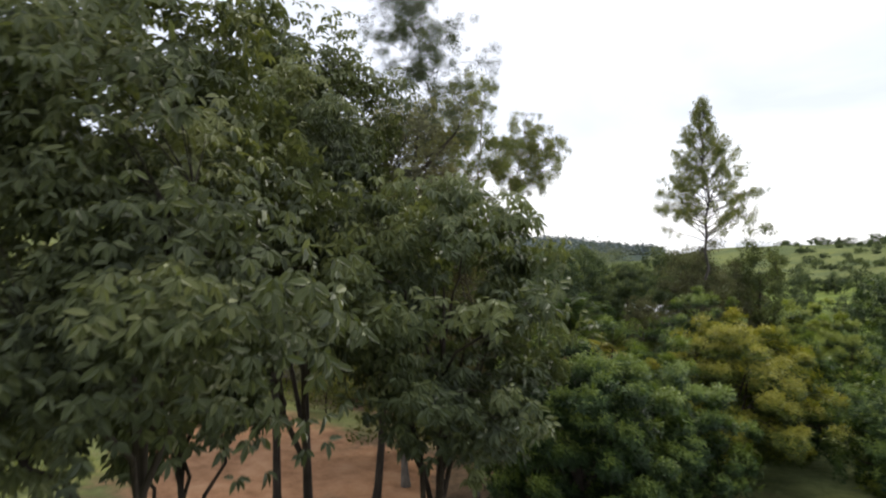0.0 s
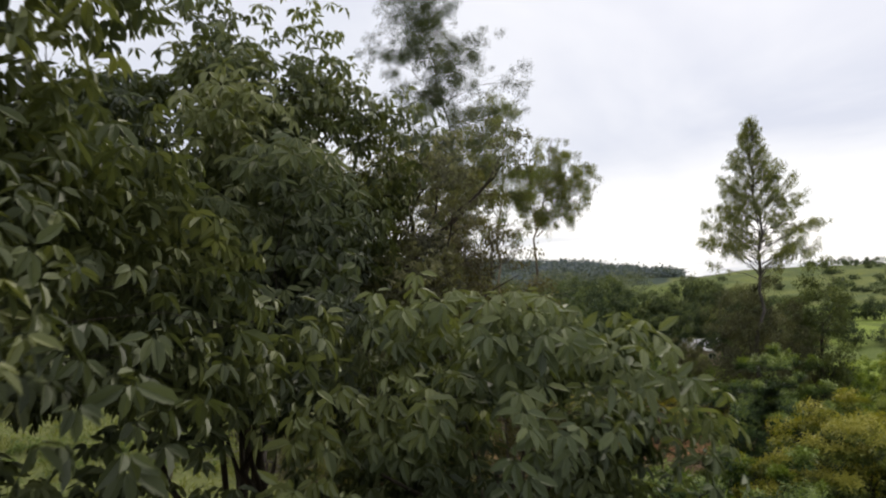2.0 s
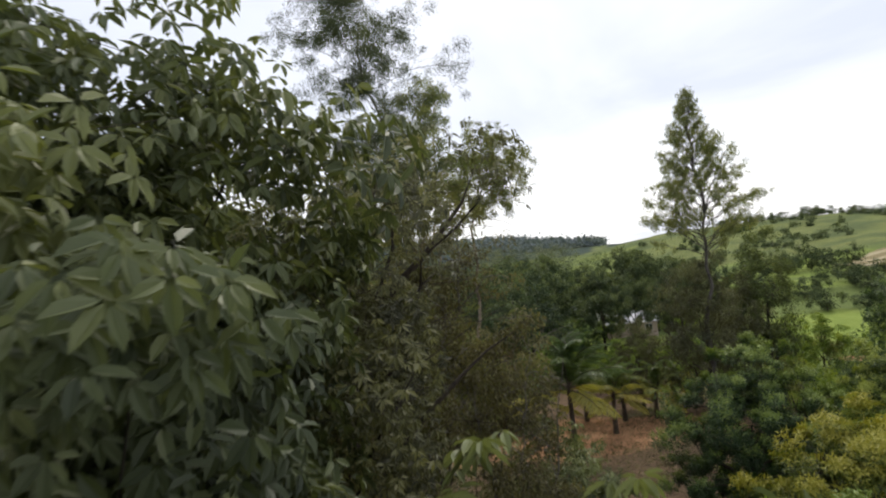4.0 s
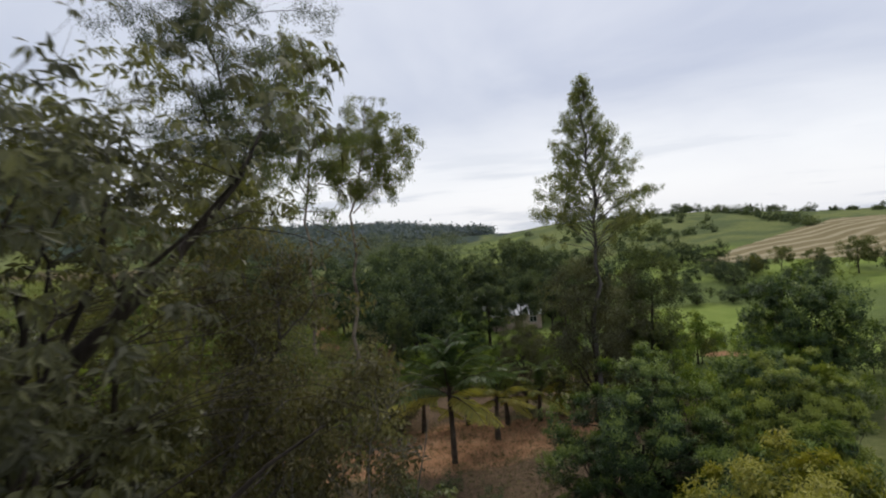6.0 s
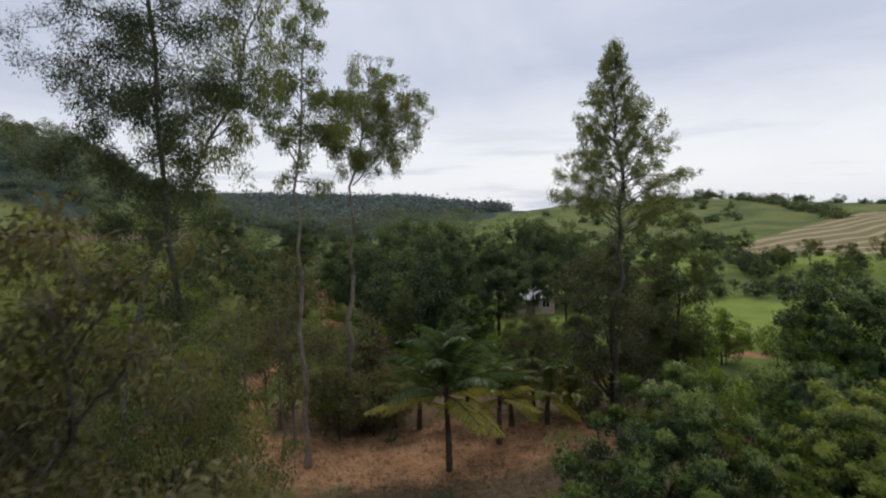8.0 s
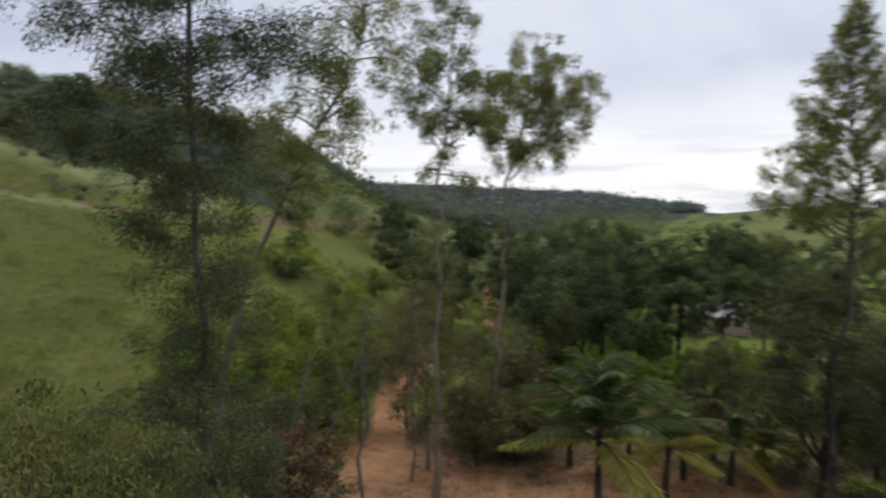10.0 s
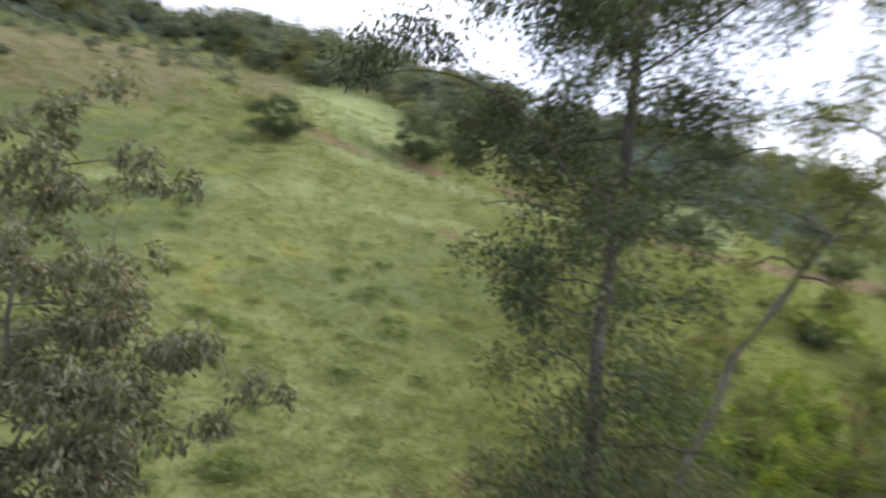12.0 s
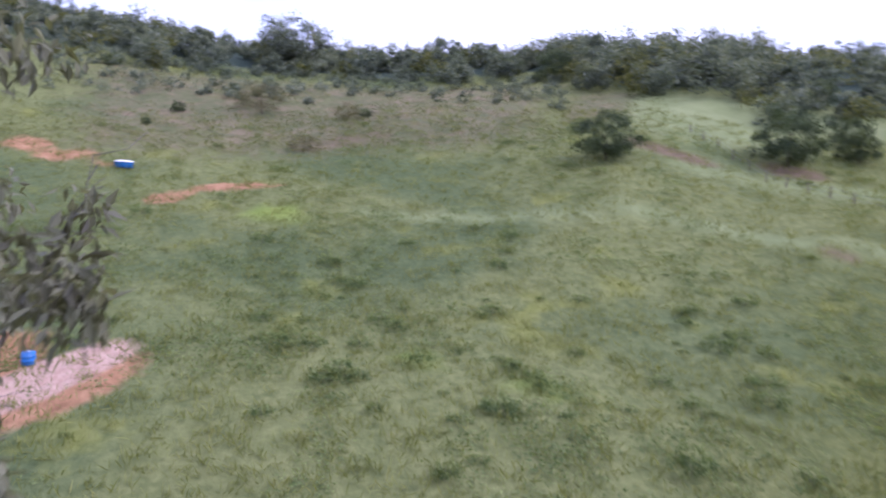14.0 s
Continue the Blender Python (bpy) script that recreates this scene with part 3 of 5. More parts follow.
    count = np.maximum(3, (leaves * weight / weight.sum()).astype(int))
    mean = float(np.mean(size))
    # clump tone rises with height in the crown
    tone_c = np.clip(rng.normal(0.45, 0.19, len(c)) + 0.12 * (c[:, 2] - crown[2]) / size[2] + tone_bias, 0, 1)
    idx = np.repeat(np.arange(len(c)), count)
    n = len(idx)
    spread = clump_r * mean * np.clip(rng.normal(1, 0.25, len(c)), 0.5, 1.7)
    if whorl:
        # leaves sit in fans at the twigs' ends
        m = max(1, n // whorl)
        ci = idx[rng.randint(0, n, m)]
        tip = c[ci] + unit(rng.normal(0, 1, (m, 3))) * (rng.uniform(0, 1, (m, 1)) ** 0.45) * 1.6 * spread[ci][:, None] * (1, 1, flat)
        out = unit((tip - crown) * (1, 1, 0.4) + rng.normal(0, 0.35 * mean, (m, 3)) + (0, 0, 0.2 * mean))
        tip, out, ci = np.repeat(tip, whorl, 0), np.repeat(out, whorl, 0), np.repeat(ci, whorl)
        ang = np.tile(np.linspace(0, 2 * math.pi, whorl, endpoint=False), m) + np.repeat(rng.uniform(0, 6, m), whorl)
        e1 = unit(np.cross(out, (0.3, 0.2, 1.0)))
        e2 = np.cross(out, e1)
        way = unit(out * 0.35 + e1 * np.cos(ang)[:, None] + e2 * np.sin(ang)[:, None] + (0, 0, -droop) + rng.normal(0, 0.15, (len(ci), 3)))
        pos, idx = tip + way * leaf[0] * 0.15, ci
        face = unit(out + (0, 0, 0.6))
    else:
        pos = c[idx] + unit(rng.normal(0, 1, (n, 3))) * (rng.uniform(0, 1, (n, 1)) ** 0.45) * 1.5 * spread[idx][:, None] * (1, 1, flat)
        if hang:
            pos[:, 2] -= rng.uniform(0, 1.6, n) ** 2 * hang * spread[idx]
        way = unit(rng.normal(0, 1, (n, 3)) + 0.5 * unit(pos - crown) + (0, 0, -2 * droop))
        face = None
    n = len(pos)
    if gap:
        keep = clear_of_way(pos + (bx, by, z0), gap)
        pos, way, idx = pos[keep], way[keep], idx[keep]
        face = face[keep] if face is not None else None
        n = len(pos)
    if limit:
        keep = limit(pos + (bx, by, z0))
        pos, way, idx = pos[keep], way[keep], idx[keep]
        face = face[keep] if face is not None else None
        n = len(pos)
    k = np.clip(rng.normal(1, 0.22, n), 0.5, 1.6)
    # paler on each clump's upper and outer side: young tips plus painted top light
    young = fresh_lit * np.clip((pos[:, 2] - c[idx, 2]) / spread[idx] * 0.7 + np.linalg.norm((pos - crown) / size, axis=1) - 0.9, -1, 1)
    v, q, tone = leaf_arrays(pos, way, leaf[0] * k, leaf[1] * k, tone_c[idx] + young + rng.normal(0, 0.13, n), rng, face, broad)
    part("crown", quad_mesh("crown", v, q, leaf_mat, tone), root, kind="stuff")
    return root


def smooth_line(points, n):
    """A rounded line through a few places, in n steps of even length."""
    p = np.asarray(points, float)
    q = np.concatenate((2 * p[:1] - p[1:2], p, 2 * p[-1:] - p[-2:-1]))
    out = []
    for i in range(len(p) - 1):
        u = np.linspace(0, 1, 9)[:, None]
        a, b, c, d = q[i:i + 4]
        out.append(0.5 * (2 * b + (c - a) * u + (2 * a - 5 * b + 4 * c - d) * u ** 2 + (3 * b - a - 3 * c + d) * u ** 3)[:-1])
    line = np.concatenate(out + [p[-1:]])
    s = np.concatenate(([0], np.cumsum(np.linalg.norm(np.diff(line, axis=0), axis=1))))
    return np.stack([np.interp(np.linspace(0, s[-1], n), s, line[:, k]) for k in range(3)], 1)


def branch_tree(name, label, base, stems, seed, leaf_mat, bark, trunk_r=0.2, count=40, span=(0.3, 0.98), reach=((0, 1), (2, 2)), climb=(25, 50), sag=0.2, pads=2.2, first=0.4, pad_r=0.5, per=130,
                leaf=(0.15, 0.045), droop=0.7, flat=0.6, hang=0.6, tone_bias=0.0, fresh_lit=0.15, bare=0, toward=(0, 0, 0), gap=0.0, limb_r=0.3, group="", side=0.2, limit=None, vary=(0.62, 1.18), twig=1.0, stem_r=0.72):
    """A tree whose limbs leave its stems one by one, fork, and carry their leaves in loose pads with gaps between them.
    stems: lines of places; the first starts from the ground at base. reach: limb lengths by height up the crown."""
    rng = np.random.RandomState(seed)
    z0 = ground_z(*base) - 0.15
    root = tagged(new(name), label, "shrub" if name == "shrub" else "tree", group)
    root.location = (*base, z0)
    origin = np.array((*base, z0))
    lines = []
    for i, pts in enumerate(stems):
        line = smooth_line(([tuple(origin)] if i == 0 else []) + list(pts), 18) - origin
        line[1:-1, :2] += rng.normal(0, 0.012 * np.ptp(line[:, 2]), (16, 2)) * 0.5
        start = trunk_r
        if i:
            d = [float(np.linalg.norm(l - line[0], axis=1).min()) for l, _ in lines]
            host, radii = lines[int(np.argmin(d))]
            start = stem_r * radii[int(np.argmin(np.linalg.norm(host - line[0], axis=1)))]
        radius = start * (1 - 0.88 * np.linspace(0, 1, 18) ** 0.85)
        if i == 0:
            radius[0] *= 1.45
        t = Tubes()
        t.add(line, radius, 10)
        part("trunk" if i == 0 else "stem", t.mesh("trunk" if i == 0 else "stem", bark), root)
        lines.append((line, radius))
    low, high = min(np.interp(span[0], np.linspace(0, 1, 18), l[:, 2]) if i == 0 else l[0, 2] for i, (l, _) in enumerate(lines)), max(l[-1, 2] for l, _ in lines)
    lengths = np.array([np.ptp(l[:, 2]) * (span[1] - span[0] if i == 0 else 0.8) for i, (l, _) in enumerate(lines)])
    shares = np.maximum(2, np.round(count * lengths / lengths.sum()).astype(int))
    centres, sizes, heights = [], [], []
    for (line, radius), share, main in zip(lines, shares, [True] + [False] * 9):
        f0, f1 = span if main else (0.25, 0.99)
        for k in range(share):
            f = float(np.clip(f0 + (f1 - f0) * (k + rng.uniform(0.1, 0.9)) / share, 0, 1)) * 17
            i = min(16, int(f))
            a = line[i] + (line[i + 1] - line[i]) * (f - i)
            up = float(np.clip((a[2] - low) / (high - low), 0, 1))
            length = float(np.interp(up, *reach)) * rng.uniform(*vary) * (1 if main else twig)
            lift, turn = radians(np.interp(up, (0, 1), climb) + rng.normal(0, 9)), 2.4 * k + rng.normal(0, 0.35)
            d = unit(np.array((math.cos(turn) * math.cos(lift), math.sin(turn) * math.cos(lift), math.sin(lift))) + np.array(toward))
            u = np.linspace(0, 1, 8)[:, None]
            p = a + d * length * u - np.array((0, 0, sag * length)) * u ** 2.2
            p[1:] += np.cumsum(rng.normal(0, 0.025 * length, (7, 3)), 0)
            at = lambda v: np.array([np.interp(v, u[:, 0], p[:, c]) for c in range(3)])
            if gap and not clear_of_way(p + origin, gap).all() or limit and not limit(p + origin).all():
                continue
            r0 = min(radius[i] * 0.6, trunk_r * limb_r)
            t = Tubes()
            t.add(p, np.linspace(r0, r0 * 0.2 + 0.004, 8), 6)
            n = max(1, int(pads * length * (1 - first) + rng.uniform(0, 1)))
            for j in range(n + (rng.poisson(bare) if bare else 0)):
                v = 1.0 if j == 0 else rng.uniform(first, 1)
                e = at(v) + rng.normal(0, side * (0.35 + length * 0.4), 3) * (1, 1, 0.75) + (0, 0, 0.08)
                if gap and not clear_of_way(e[None] + origin, gap)[0]:
                    continue
                t.add(limb_path(at(max(0, v - 0.16)), e, rng, 0.06, 0.1, 4), np.linspace(max(0.004, 0.22 * r0), 0.003, 4), 4)
                if j < n:
                    centres.append(e), sizes.append(pad_r * rng.uniform(0.55, 1.35)), heights.append(up)
            part("limb", t.mesh("limb", bark), root)
    if not per or not centres:
        return root
    c, size = np.array(centres), np.array(sizes)
    counts = np.maximum(4, (per * (size / pad_r) ** 1.6 * rng.uniform(0.6, 1.4, len(c))).astype(int))
    idx = np.repeat(np.arange(len(c)), counts)
    n = len(idx)
    off = unit(rng.normal(0, 1, (n, 3))) * rng.uniform(0, 1, (n, 1)) ** 0.42 * (1, 1, flat)
    # leaves hang in short strings below each pad's twigs
    string = rng.uniform(0, 1, n) ** 2 * hang
    pos = c[idx] + (off - np.stack((0 * string, 0 * string, string), 1)) * size[idx][:, None]
    way = unit(rng.normal(0, 0.75, (n, 3)) + 0.45 * off + (0, 0, -2 * droop))
    keep = clear_of_way(pos + origin, gap) if gap else np.ones(n, bool)
    if limit:
        keep &= limit(pos + origin)
    pos, way, idx, off = pos[keep], way[keep], idx[keep], off[keep]
    n = len(pos)
    k = np.clip(rng.normal(1, 0.22, n), 0.5, 1.6)
    # each pad's upper leaves are lightened, top light put into the tone
    tone = (np.clip(rng.normal(0.45, 0.15, len(c)), 0, 1) + tone_bias)[idx] + fresh_lit * off[:, 2] / flat + rng.normal(0, 0.12, n)
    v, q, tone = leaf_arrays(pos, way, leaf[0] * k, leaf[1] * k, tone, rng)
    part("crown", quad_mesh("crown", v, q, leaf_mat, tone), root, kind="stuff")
    return root


def rel(base, place):
    """A crown's middle, given in the world, as seen from the tree's base."""
    return place[0] - base[0], place[1] - base[1], place[2] - ground_z(*base)


def near_tree(label, base, middle, size, seed, **kw):
    o = dict(trunk_r=0.16, clumps=130, leaves=26000, leaf=(0.19, 0.078), droop=0.95, whorl=5, broad=True, clump_r=0.13, limbs=12, fork=0.35, gap=0.75, leaf_mat=LEAF_WHORL, bark=BARK_DARK)
    o.update(kw)
    return build_tree("tree", label, "tree", base, rel(base, middle), size, "ball", seed=seed, **o)


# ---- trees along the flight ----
near_tree("dense dark-green tree with drooping whorled leaves beside orange soil", (-4.4, 9.6), (-4.9, 9.5, 6.6), (3.8, 4.1, 4.5), 11, leaves=46000, clumps=260, leaf=(0.17, 0.068), fresh_lit=0.15, tone_bias=-0.02, gap=2.1,
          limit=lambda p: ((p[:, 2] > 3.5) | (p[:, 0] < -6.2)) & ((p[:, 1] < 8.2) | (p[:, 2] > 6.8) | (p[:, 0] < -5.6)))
near_tree("low dark-green tree with drooping whorled leaves among taller ones", (-0.4, 13.8), (-0.1, 13.6, 5.1), (3.0, 3.0, 3.1), 12, leaves=22000, fresh_lit=0.35, tone_bias=0.12,
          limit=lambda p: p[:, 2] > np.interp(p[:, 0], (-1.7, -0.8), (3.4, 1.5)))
near_tree("dense dark-green tree with forked dark limbs and drooping leaves", (-3.4, 16.5), (-4.2, 16.2, 7.9), (3.9, 3.7, 4.6), 13, gap=1.25, leaves=52000, clumps=270, leaf=(0.175, 0.07), fresh_lit=0.2, tone_bias=0.0, limit=lambda p: (p[:, 2] > 6.1) & (p[:, 0] < np.interp(p[:, 2], (9.0, 10.5), (-1.6, -0.6))))
near_tree("low spreading tree with drooping whorled leaves over orange soil", (-5.0, 12.4), (-5.3, 12.2, 4.4), (2.3, 2.3, 2.0), 26, leaves=17000, clumps=110, trunk_r=0.12, fresh_lit=0.3, tone_bias=0.15)
limbed = near_tree("dark-limbed tree with thinning grey-green foliage", (-2.5, 21.4), (-1.5, 20.9, 8.8), (3.3, 3.2, 3.5), 14, leaf_mat=LEAF_DULL, leaves=36000, clumps=220, tone_bias=0.0, limbs=18, broad=False, leaf=(0.125, 0.042), bare=160, fresh_lit=0.2, limb_r=0.4,
                   limit=lambda p: p[:, 0] + 0.7 * np.maximum(p[:, 2] - 11.2, 0) < np.interp(p[:, 2], (8.8, 10.0, 11.5, 11.8), (-0.4, 1.25, 1.25, -9.0)))
t = Tubes()
t.add(np.array([(-2.7, 21.4, 4.6), (-3.3, 21.2, 6.3), (-2.6, 21.0, 7.4), (-1.5, 21.0, 8.5), (-0.4, 21.0, 9.5), (0.3, 21.1, 10.3), (0.6, 21.2, 10.9)]) - np.array(limbed.location), (0.16, 0.14, 0.12, 0.095, 0.055, 0.026, 0.008), 8)
t.add(np.array([(-1.5, 21.0, 8.5), (-1.0, 21.3, 9.6), (-0.9, 21.6, 10.9)]) - np.array(limbed.location), (0.05, 0.035, 0.012), 6)
t.add(np.array([(-2.6, 21.0, 7.4), (-1.6, 20.7, 7.6), (-0.7, 20.6, 8.1)]) - np.array(limbed.location), (0.045, 0.028, 0.008), 6)
part("limb", t.mesh("limb", BARK_DARK), limbed)
for pts, radii in (([(-2.7, 21.4, 4.4), (-1.9, 20.9, 5.6), (-0.9, 20.6, 6.6), (0.2, 20.5, 7.6), (0.9, 20.5, 8.0)], (0.1, 0.085, 0.06, 0.035, 0.008)), ([(-3.2, 21.2, 6.2), (-3.6, 20.9, 7.6), (-3.4, 20.7, 9.0), (-3.0, 20.6, 10.4)], (0.09, 0.07, 0.04, 0.01)),
                   ([(-2.0, 20.9, 7.9), (-1.9, 20.5, 9.0), (-1.3, 20.3, 10.2)], (0.06, 0.04, 0.01))):
    t = Tubes()
    t.add(smooth_line(pts, 10) - np.array(limbed.location), np.interp(np.linspace(0, 1, 10), np.linspace(0, 1, len(radii)), radii), 7)
    part("limb", t.mesh("limb", BARK_DARK), limbed)
near_tree("dark-green tree with drooping whorled leaves between larger ones", (-5.6, 20.8), (-5.6, 20.8, 7.4), (2.9, 2.9, 4.8), 20, leaves=25000, fresh_lit=0.2, tone_bias=0.1, limit=lambda p: p[:, 2] > 5.2)
branch_tree("tree", "half-bare brown twiggy tree with sparse dry leaves", (-1.6, 25.4), [[(-1.7, 25.4, 1.5), (-1.2, 25.5, 4.5), (0.2, 25.6, 7.4), (1.0, 25.8, 9.4)], [(-1.5, 25.4, 2.0), (-2.4, 25.2, 5.0), (-2.6, 25.0, 8.4)],
            [(-1.4, 25.4, 3.6), (0.2, 25.2, 5.6), (1.5, 25.2, 7.2)], [(-1.3, 25.4, 4.2), (-0.9, 25.9, 7.0), (-0.3, 26.2, 9.8)]], 15, LEAF_DRY, BARK_GREY, trunk_r=0.16, count=70, span=(0.2, 1), reach=((0, 0.6, 1), (1.5, 2.0, 1.0)), climb=(30, 55), pads=3.2, first=0.25,
            pad_r=0.42, per=100, leaf=(0.12, 0.042), droop=0.35, hang=0.3, bare=7, toward=(0.2, 0, 0.1), gap=0.9, limb_r=0.3, side=0.3, limit=lambda p: p[:, 0] < 2.4)
branch_tree("shrub", "half-bare brown twiggy shrub with few leaves", (1.2, 24.6), [[(1.2, 24.6, -1.0), (0.9, 24.6, 2.5), (0.6, 24.7, 6.2)], [(1.2, 24.6, -0.5), (2.0, 24.5, 2.6), (2.4, 24.4, 5.0), (2.7, 24.3, 6.8)], [(1.1, 24.6, 0.5), (1.5, 24.3, 4.5), (1.9, 24.2, 7.4)], [(1.2, 24.6, -1.5), (-0.5, 24.2, 1.5), (-1.4, 24.0, 4.8)]],
            16, LEAF_DRY, BARK_GREY, trunk_r=0.11, count=80, span=(0.25, 1), reach=((0, 0.6, 1), (1.6, 1.5, 0.9)), climb=(20, 50), pads=3.0, first=0.25, pad_r=0.4, per=95, leaf=(0.12, 0.042), droop=0.35, hang=0.3, bare=8, toward=(0.12, 0, 0.15), limit=lambda p: p[:, 0] < 2.6, gap=0.9, limb_r=0.35, side=0.3)
near_tree("low leafy dark-green shrub at the foot of bare twigs", (2.8, 27.2), (2.8, 27.0, 2.0), (2.5, 2.2, 2.6), 27, leaves=14000, clumps=90, leaf=(0.15, 0.055), trunk_r=0.08, fresh_lit=0.3, tone_bias=0.1)
near_tree("thin olive shrub with light see-through foliage", (0.2, 32.0), (0.0, 31.9, 5.7), (2.4, 2.3, 3.0), 17, leaf_mat=LEAF_OLIVE, leaves=24000, clumps=190, clump_r=0.1, tone_bias=0.0, leaf=(0.085, 0.034), broad=False, whorl=0, limbs=12, bare=60, trunk_r=0.10)
near_tree("low olive shrub on the grassy slope", (-4.2, 34.6), (-4.2, 34.6, 2.9), (2.6, 2.4, 2.6), 18, leaf_mat=LEAF_OLIVE, leaves=20000, tone_bias=0.0, leaf=(0.09, 0.035), broad=False, whorl=0, limbs=10, trunk_r=0.09)
branch_tree("tree", "grey-green broad-leaved tree with open bending branches", (-8.6, 32.2), [[(-8.6, 32.2, 2.0), (-8.4, 32.6, 5.5), (-8.2, 33.0, 8.6), (-8.4, 33.2, 11.2)], [(-8.5, 32.4, 4.0), (-8.1, 33.3, 6.4), (-7.9, 33.9, 8.4), (-7.9, 34.4, 10.2)], [(-8.5, 32.3, 3.0), (-7.7, 32.9, 5.2), (-7.2, 33.5, 6.8)],
            [(-8.5, 32.3, 2.2), (-7.9, 33.5, 4.4), (-7.3, 34.3, 6.3), (-7.1, 34.6, 7.4)], [(-8.5, 32.3, 3.0), (-7.2, 33.6, 6.0), (-6.1, 34.5, 8.0), (-5.3, 34.9, 8.7)], [(-7.2, 33.6, 6.0), (-6.2, 34.6, 7.0), (-5.3, 35.1, 7.4)]], 19, LEAF_GREY, BARK_GREY, trunk_r=0.12, count=106, span=(0.2, 1), reach=((0, 0.5, 1), (2.3, 2.2, 1.3)), climb=(0, 38), sag=0.15, flat=0.8, pads=4.6, first=0.2, pad_r=0.27, per=50, leaf=(0.14, 0.054), droop=0.5, hang=0.45,
            bare=2, toward=(0.1, 0.3, 0), gap=1.5, limb_r=0.35, tone_bias=0.12, fresh_lit=0.25, limit=lambda p: (p[:, 1] < 36.3 + (p[:, 0] + 3.5) * np.interp(p[:, 2], (7.8, 8.4, 9.6, 9.9), (0.32, 0.45, 0.45, 0.31))) | (p[:, 2] < 9.2) & (p[:, 0] > -6.8) & (p[:, 0] < -4.7) & (p[:, 1] < 35.6))


# ---- tall gums ----
def gum(label, base, stems, seed, **kw):
    o = dict(leaf_mat=LEAF_GUM, bark=BARK_GREY)
    o.update(kw)
    return branch_tree("gum_tree", label, base, stems, seed, **o)


gum("tall dark-crowned gum tree with leafy lower trunk", (-0.1, 37.4), [[(-0.3, 37.2, 2.0), (-0.55, 37.05, 8.0), (-0.55, 37.05, 11.0), (-0.35, 37.15, 14.0), (-0.9, 37.5, 17.0), (-2.0, 37.8, 21.0), (-2.3, 37.8, 24.0)], [(-0.6, 37.0, 10.4), (-1.2, 36.2, 11.5), (-1.7, 35.3, 11.8), (-2.2, 34.4, 11.5)],
    [(-0.6, 37.0, 10.0), (-1.5, 37.2, 11.0), (-2.6, 37.4, 11.6), (-3.6, 37.6, 11.4)], [(-0.5, 37.1, 12.0), (-1.6, 38.0, 13.2), (-2.6, 38.6, 13.6)], [(-0.4, 37.1, 12.2), (0.4, 37.7, 13.2), (1.2, 38.3, 13.4), (1.9, 38.8, 12.8)]], 21, twig=0.4, stem_r=0.36, bark=BARK_MID, trunk_r=0.125, count=150, vary=(0.6, 1.15), span=(0.14, 0.99),
    reach=((0, 0.12, 0.25, 0.36, 0.43, 0.5, 0.6, 0.74, 0.86, 1), (1.8, 1.8, 1.45, 1.25, 1.7, 2.8, 3.3, 4.2, 3.1, 0.7)), climb=(12, 40), sag=0.25, leaf_mat=LEAF_DEEP, pads=4.4, first=0.22, pad_r=0.38, per=215, leaf=(0.074, 0.026), hang=0.9, droop=0.45, gap=0.9, limb_r=0.13, tone_bias=-0.04, side=0.26)
gum("slender leaning gum tree with a grey trunk", (-4.9, 47.2), [[(-4.4, 47.2, 2.0), (-3.5, 47.2, 6.5), (-2.0, 47.2, 10.5), (0.0, 47.2, 14.0), (1.3, 47.3, 17.5), (1.7, 47.3, 20.5)]], 22, trunk_r=0.19, count=40, span=(0.56, 0.99), reach=((0, 0.4, 0.8, 1), (1.6, 2.6, 2.2, 0.6)), climb=(30, 55), sag=0.5,
    pads=2.8, first=0.42, pad_r=0.46, per=150, leaf=(0.15, 0.042), hang=1.9, droop=0.9, tone_bias=0.2, limb_r=0.28)
gum("slender gum tree with an airy forked crown", (3.1, 59.6), [[(3.2, 59.6, 4.0), (3.3, 59.6, 13.0), (3.7, 59.6, 18.0), (3.9, 59.6, 23.6)], [(3.3, 59.6, 12.9), (2.3, 59.4, 15.6), (1.7, 59.3, 18.8)], [(3.3, 59.6, 13.1), (5.0, 59.8, 15.2), (6.1, 60.0, 17.6)]], 23, bark=BARK_PALE, trunk_r=0.2, count=44, span=(0.6, 0.99),
    reach=((0, 0.4, 0.8, 1), (1.9, 2.9, 2.4, 0.7)), climb=(35, 60), sag=0.45, pads=2.6, first=0.4, pad_r=0.52, per=140, leaf=(0.19, 0.057), hang=1.5, droop=0.9, tone_bias=0.08, limb_r=0.28)
gum("gum tree with a broad drooping crown on forking limbs", (6.6, 67.5), [[(7.0, 67.6, 4.0), (7.4, 67.7, 12.4), (8.2, 67.8, 15.6), (8.9, 68.0, 19.2), (9.2, 68.0, 22.0)], [(7.4, 67.7, 12.2), (9.6, 67.8, 14.6), (11.6, 68.0, 17.0), (12.6, 68.3, 18.8)], [(7.4, 67.7, 12.6), (7.1, 67.0, 15.8), (6.5, 66.8, 18.8)],
    [(8.2, 67.8, 15.6), (9.9, 68.6, 17.8), (11.0, 69.0, 20.4)]], 24, bark=BARK_PALE, trunk_r=0.24, count=70, span=(0.68, 0.99), reach=((0, 0.4, 0.8, 1), (1.9, 3.0, 2.6, 1.3)), climb=(25, 50), sag=0.55, pads=2.6, first=0.42, pad_r=0.5, per=165, leaf=(0.18, 0.05), hang=1.9, droop=0.9, tone_bias=0.2, limb_r=0.26)
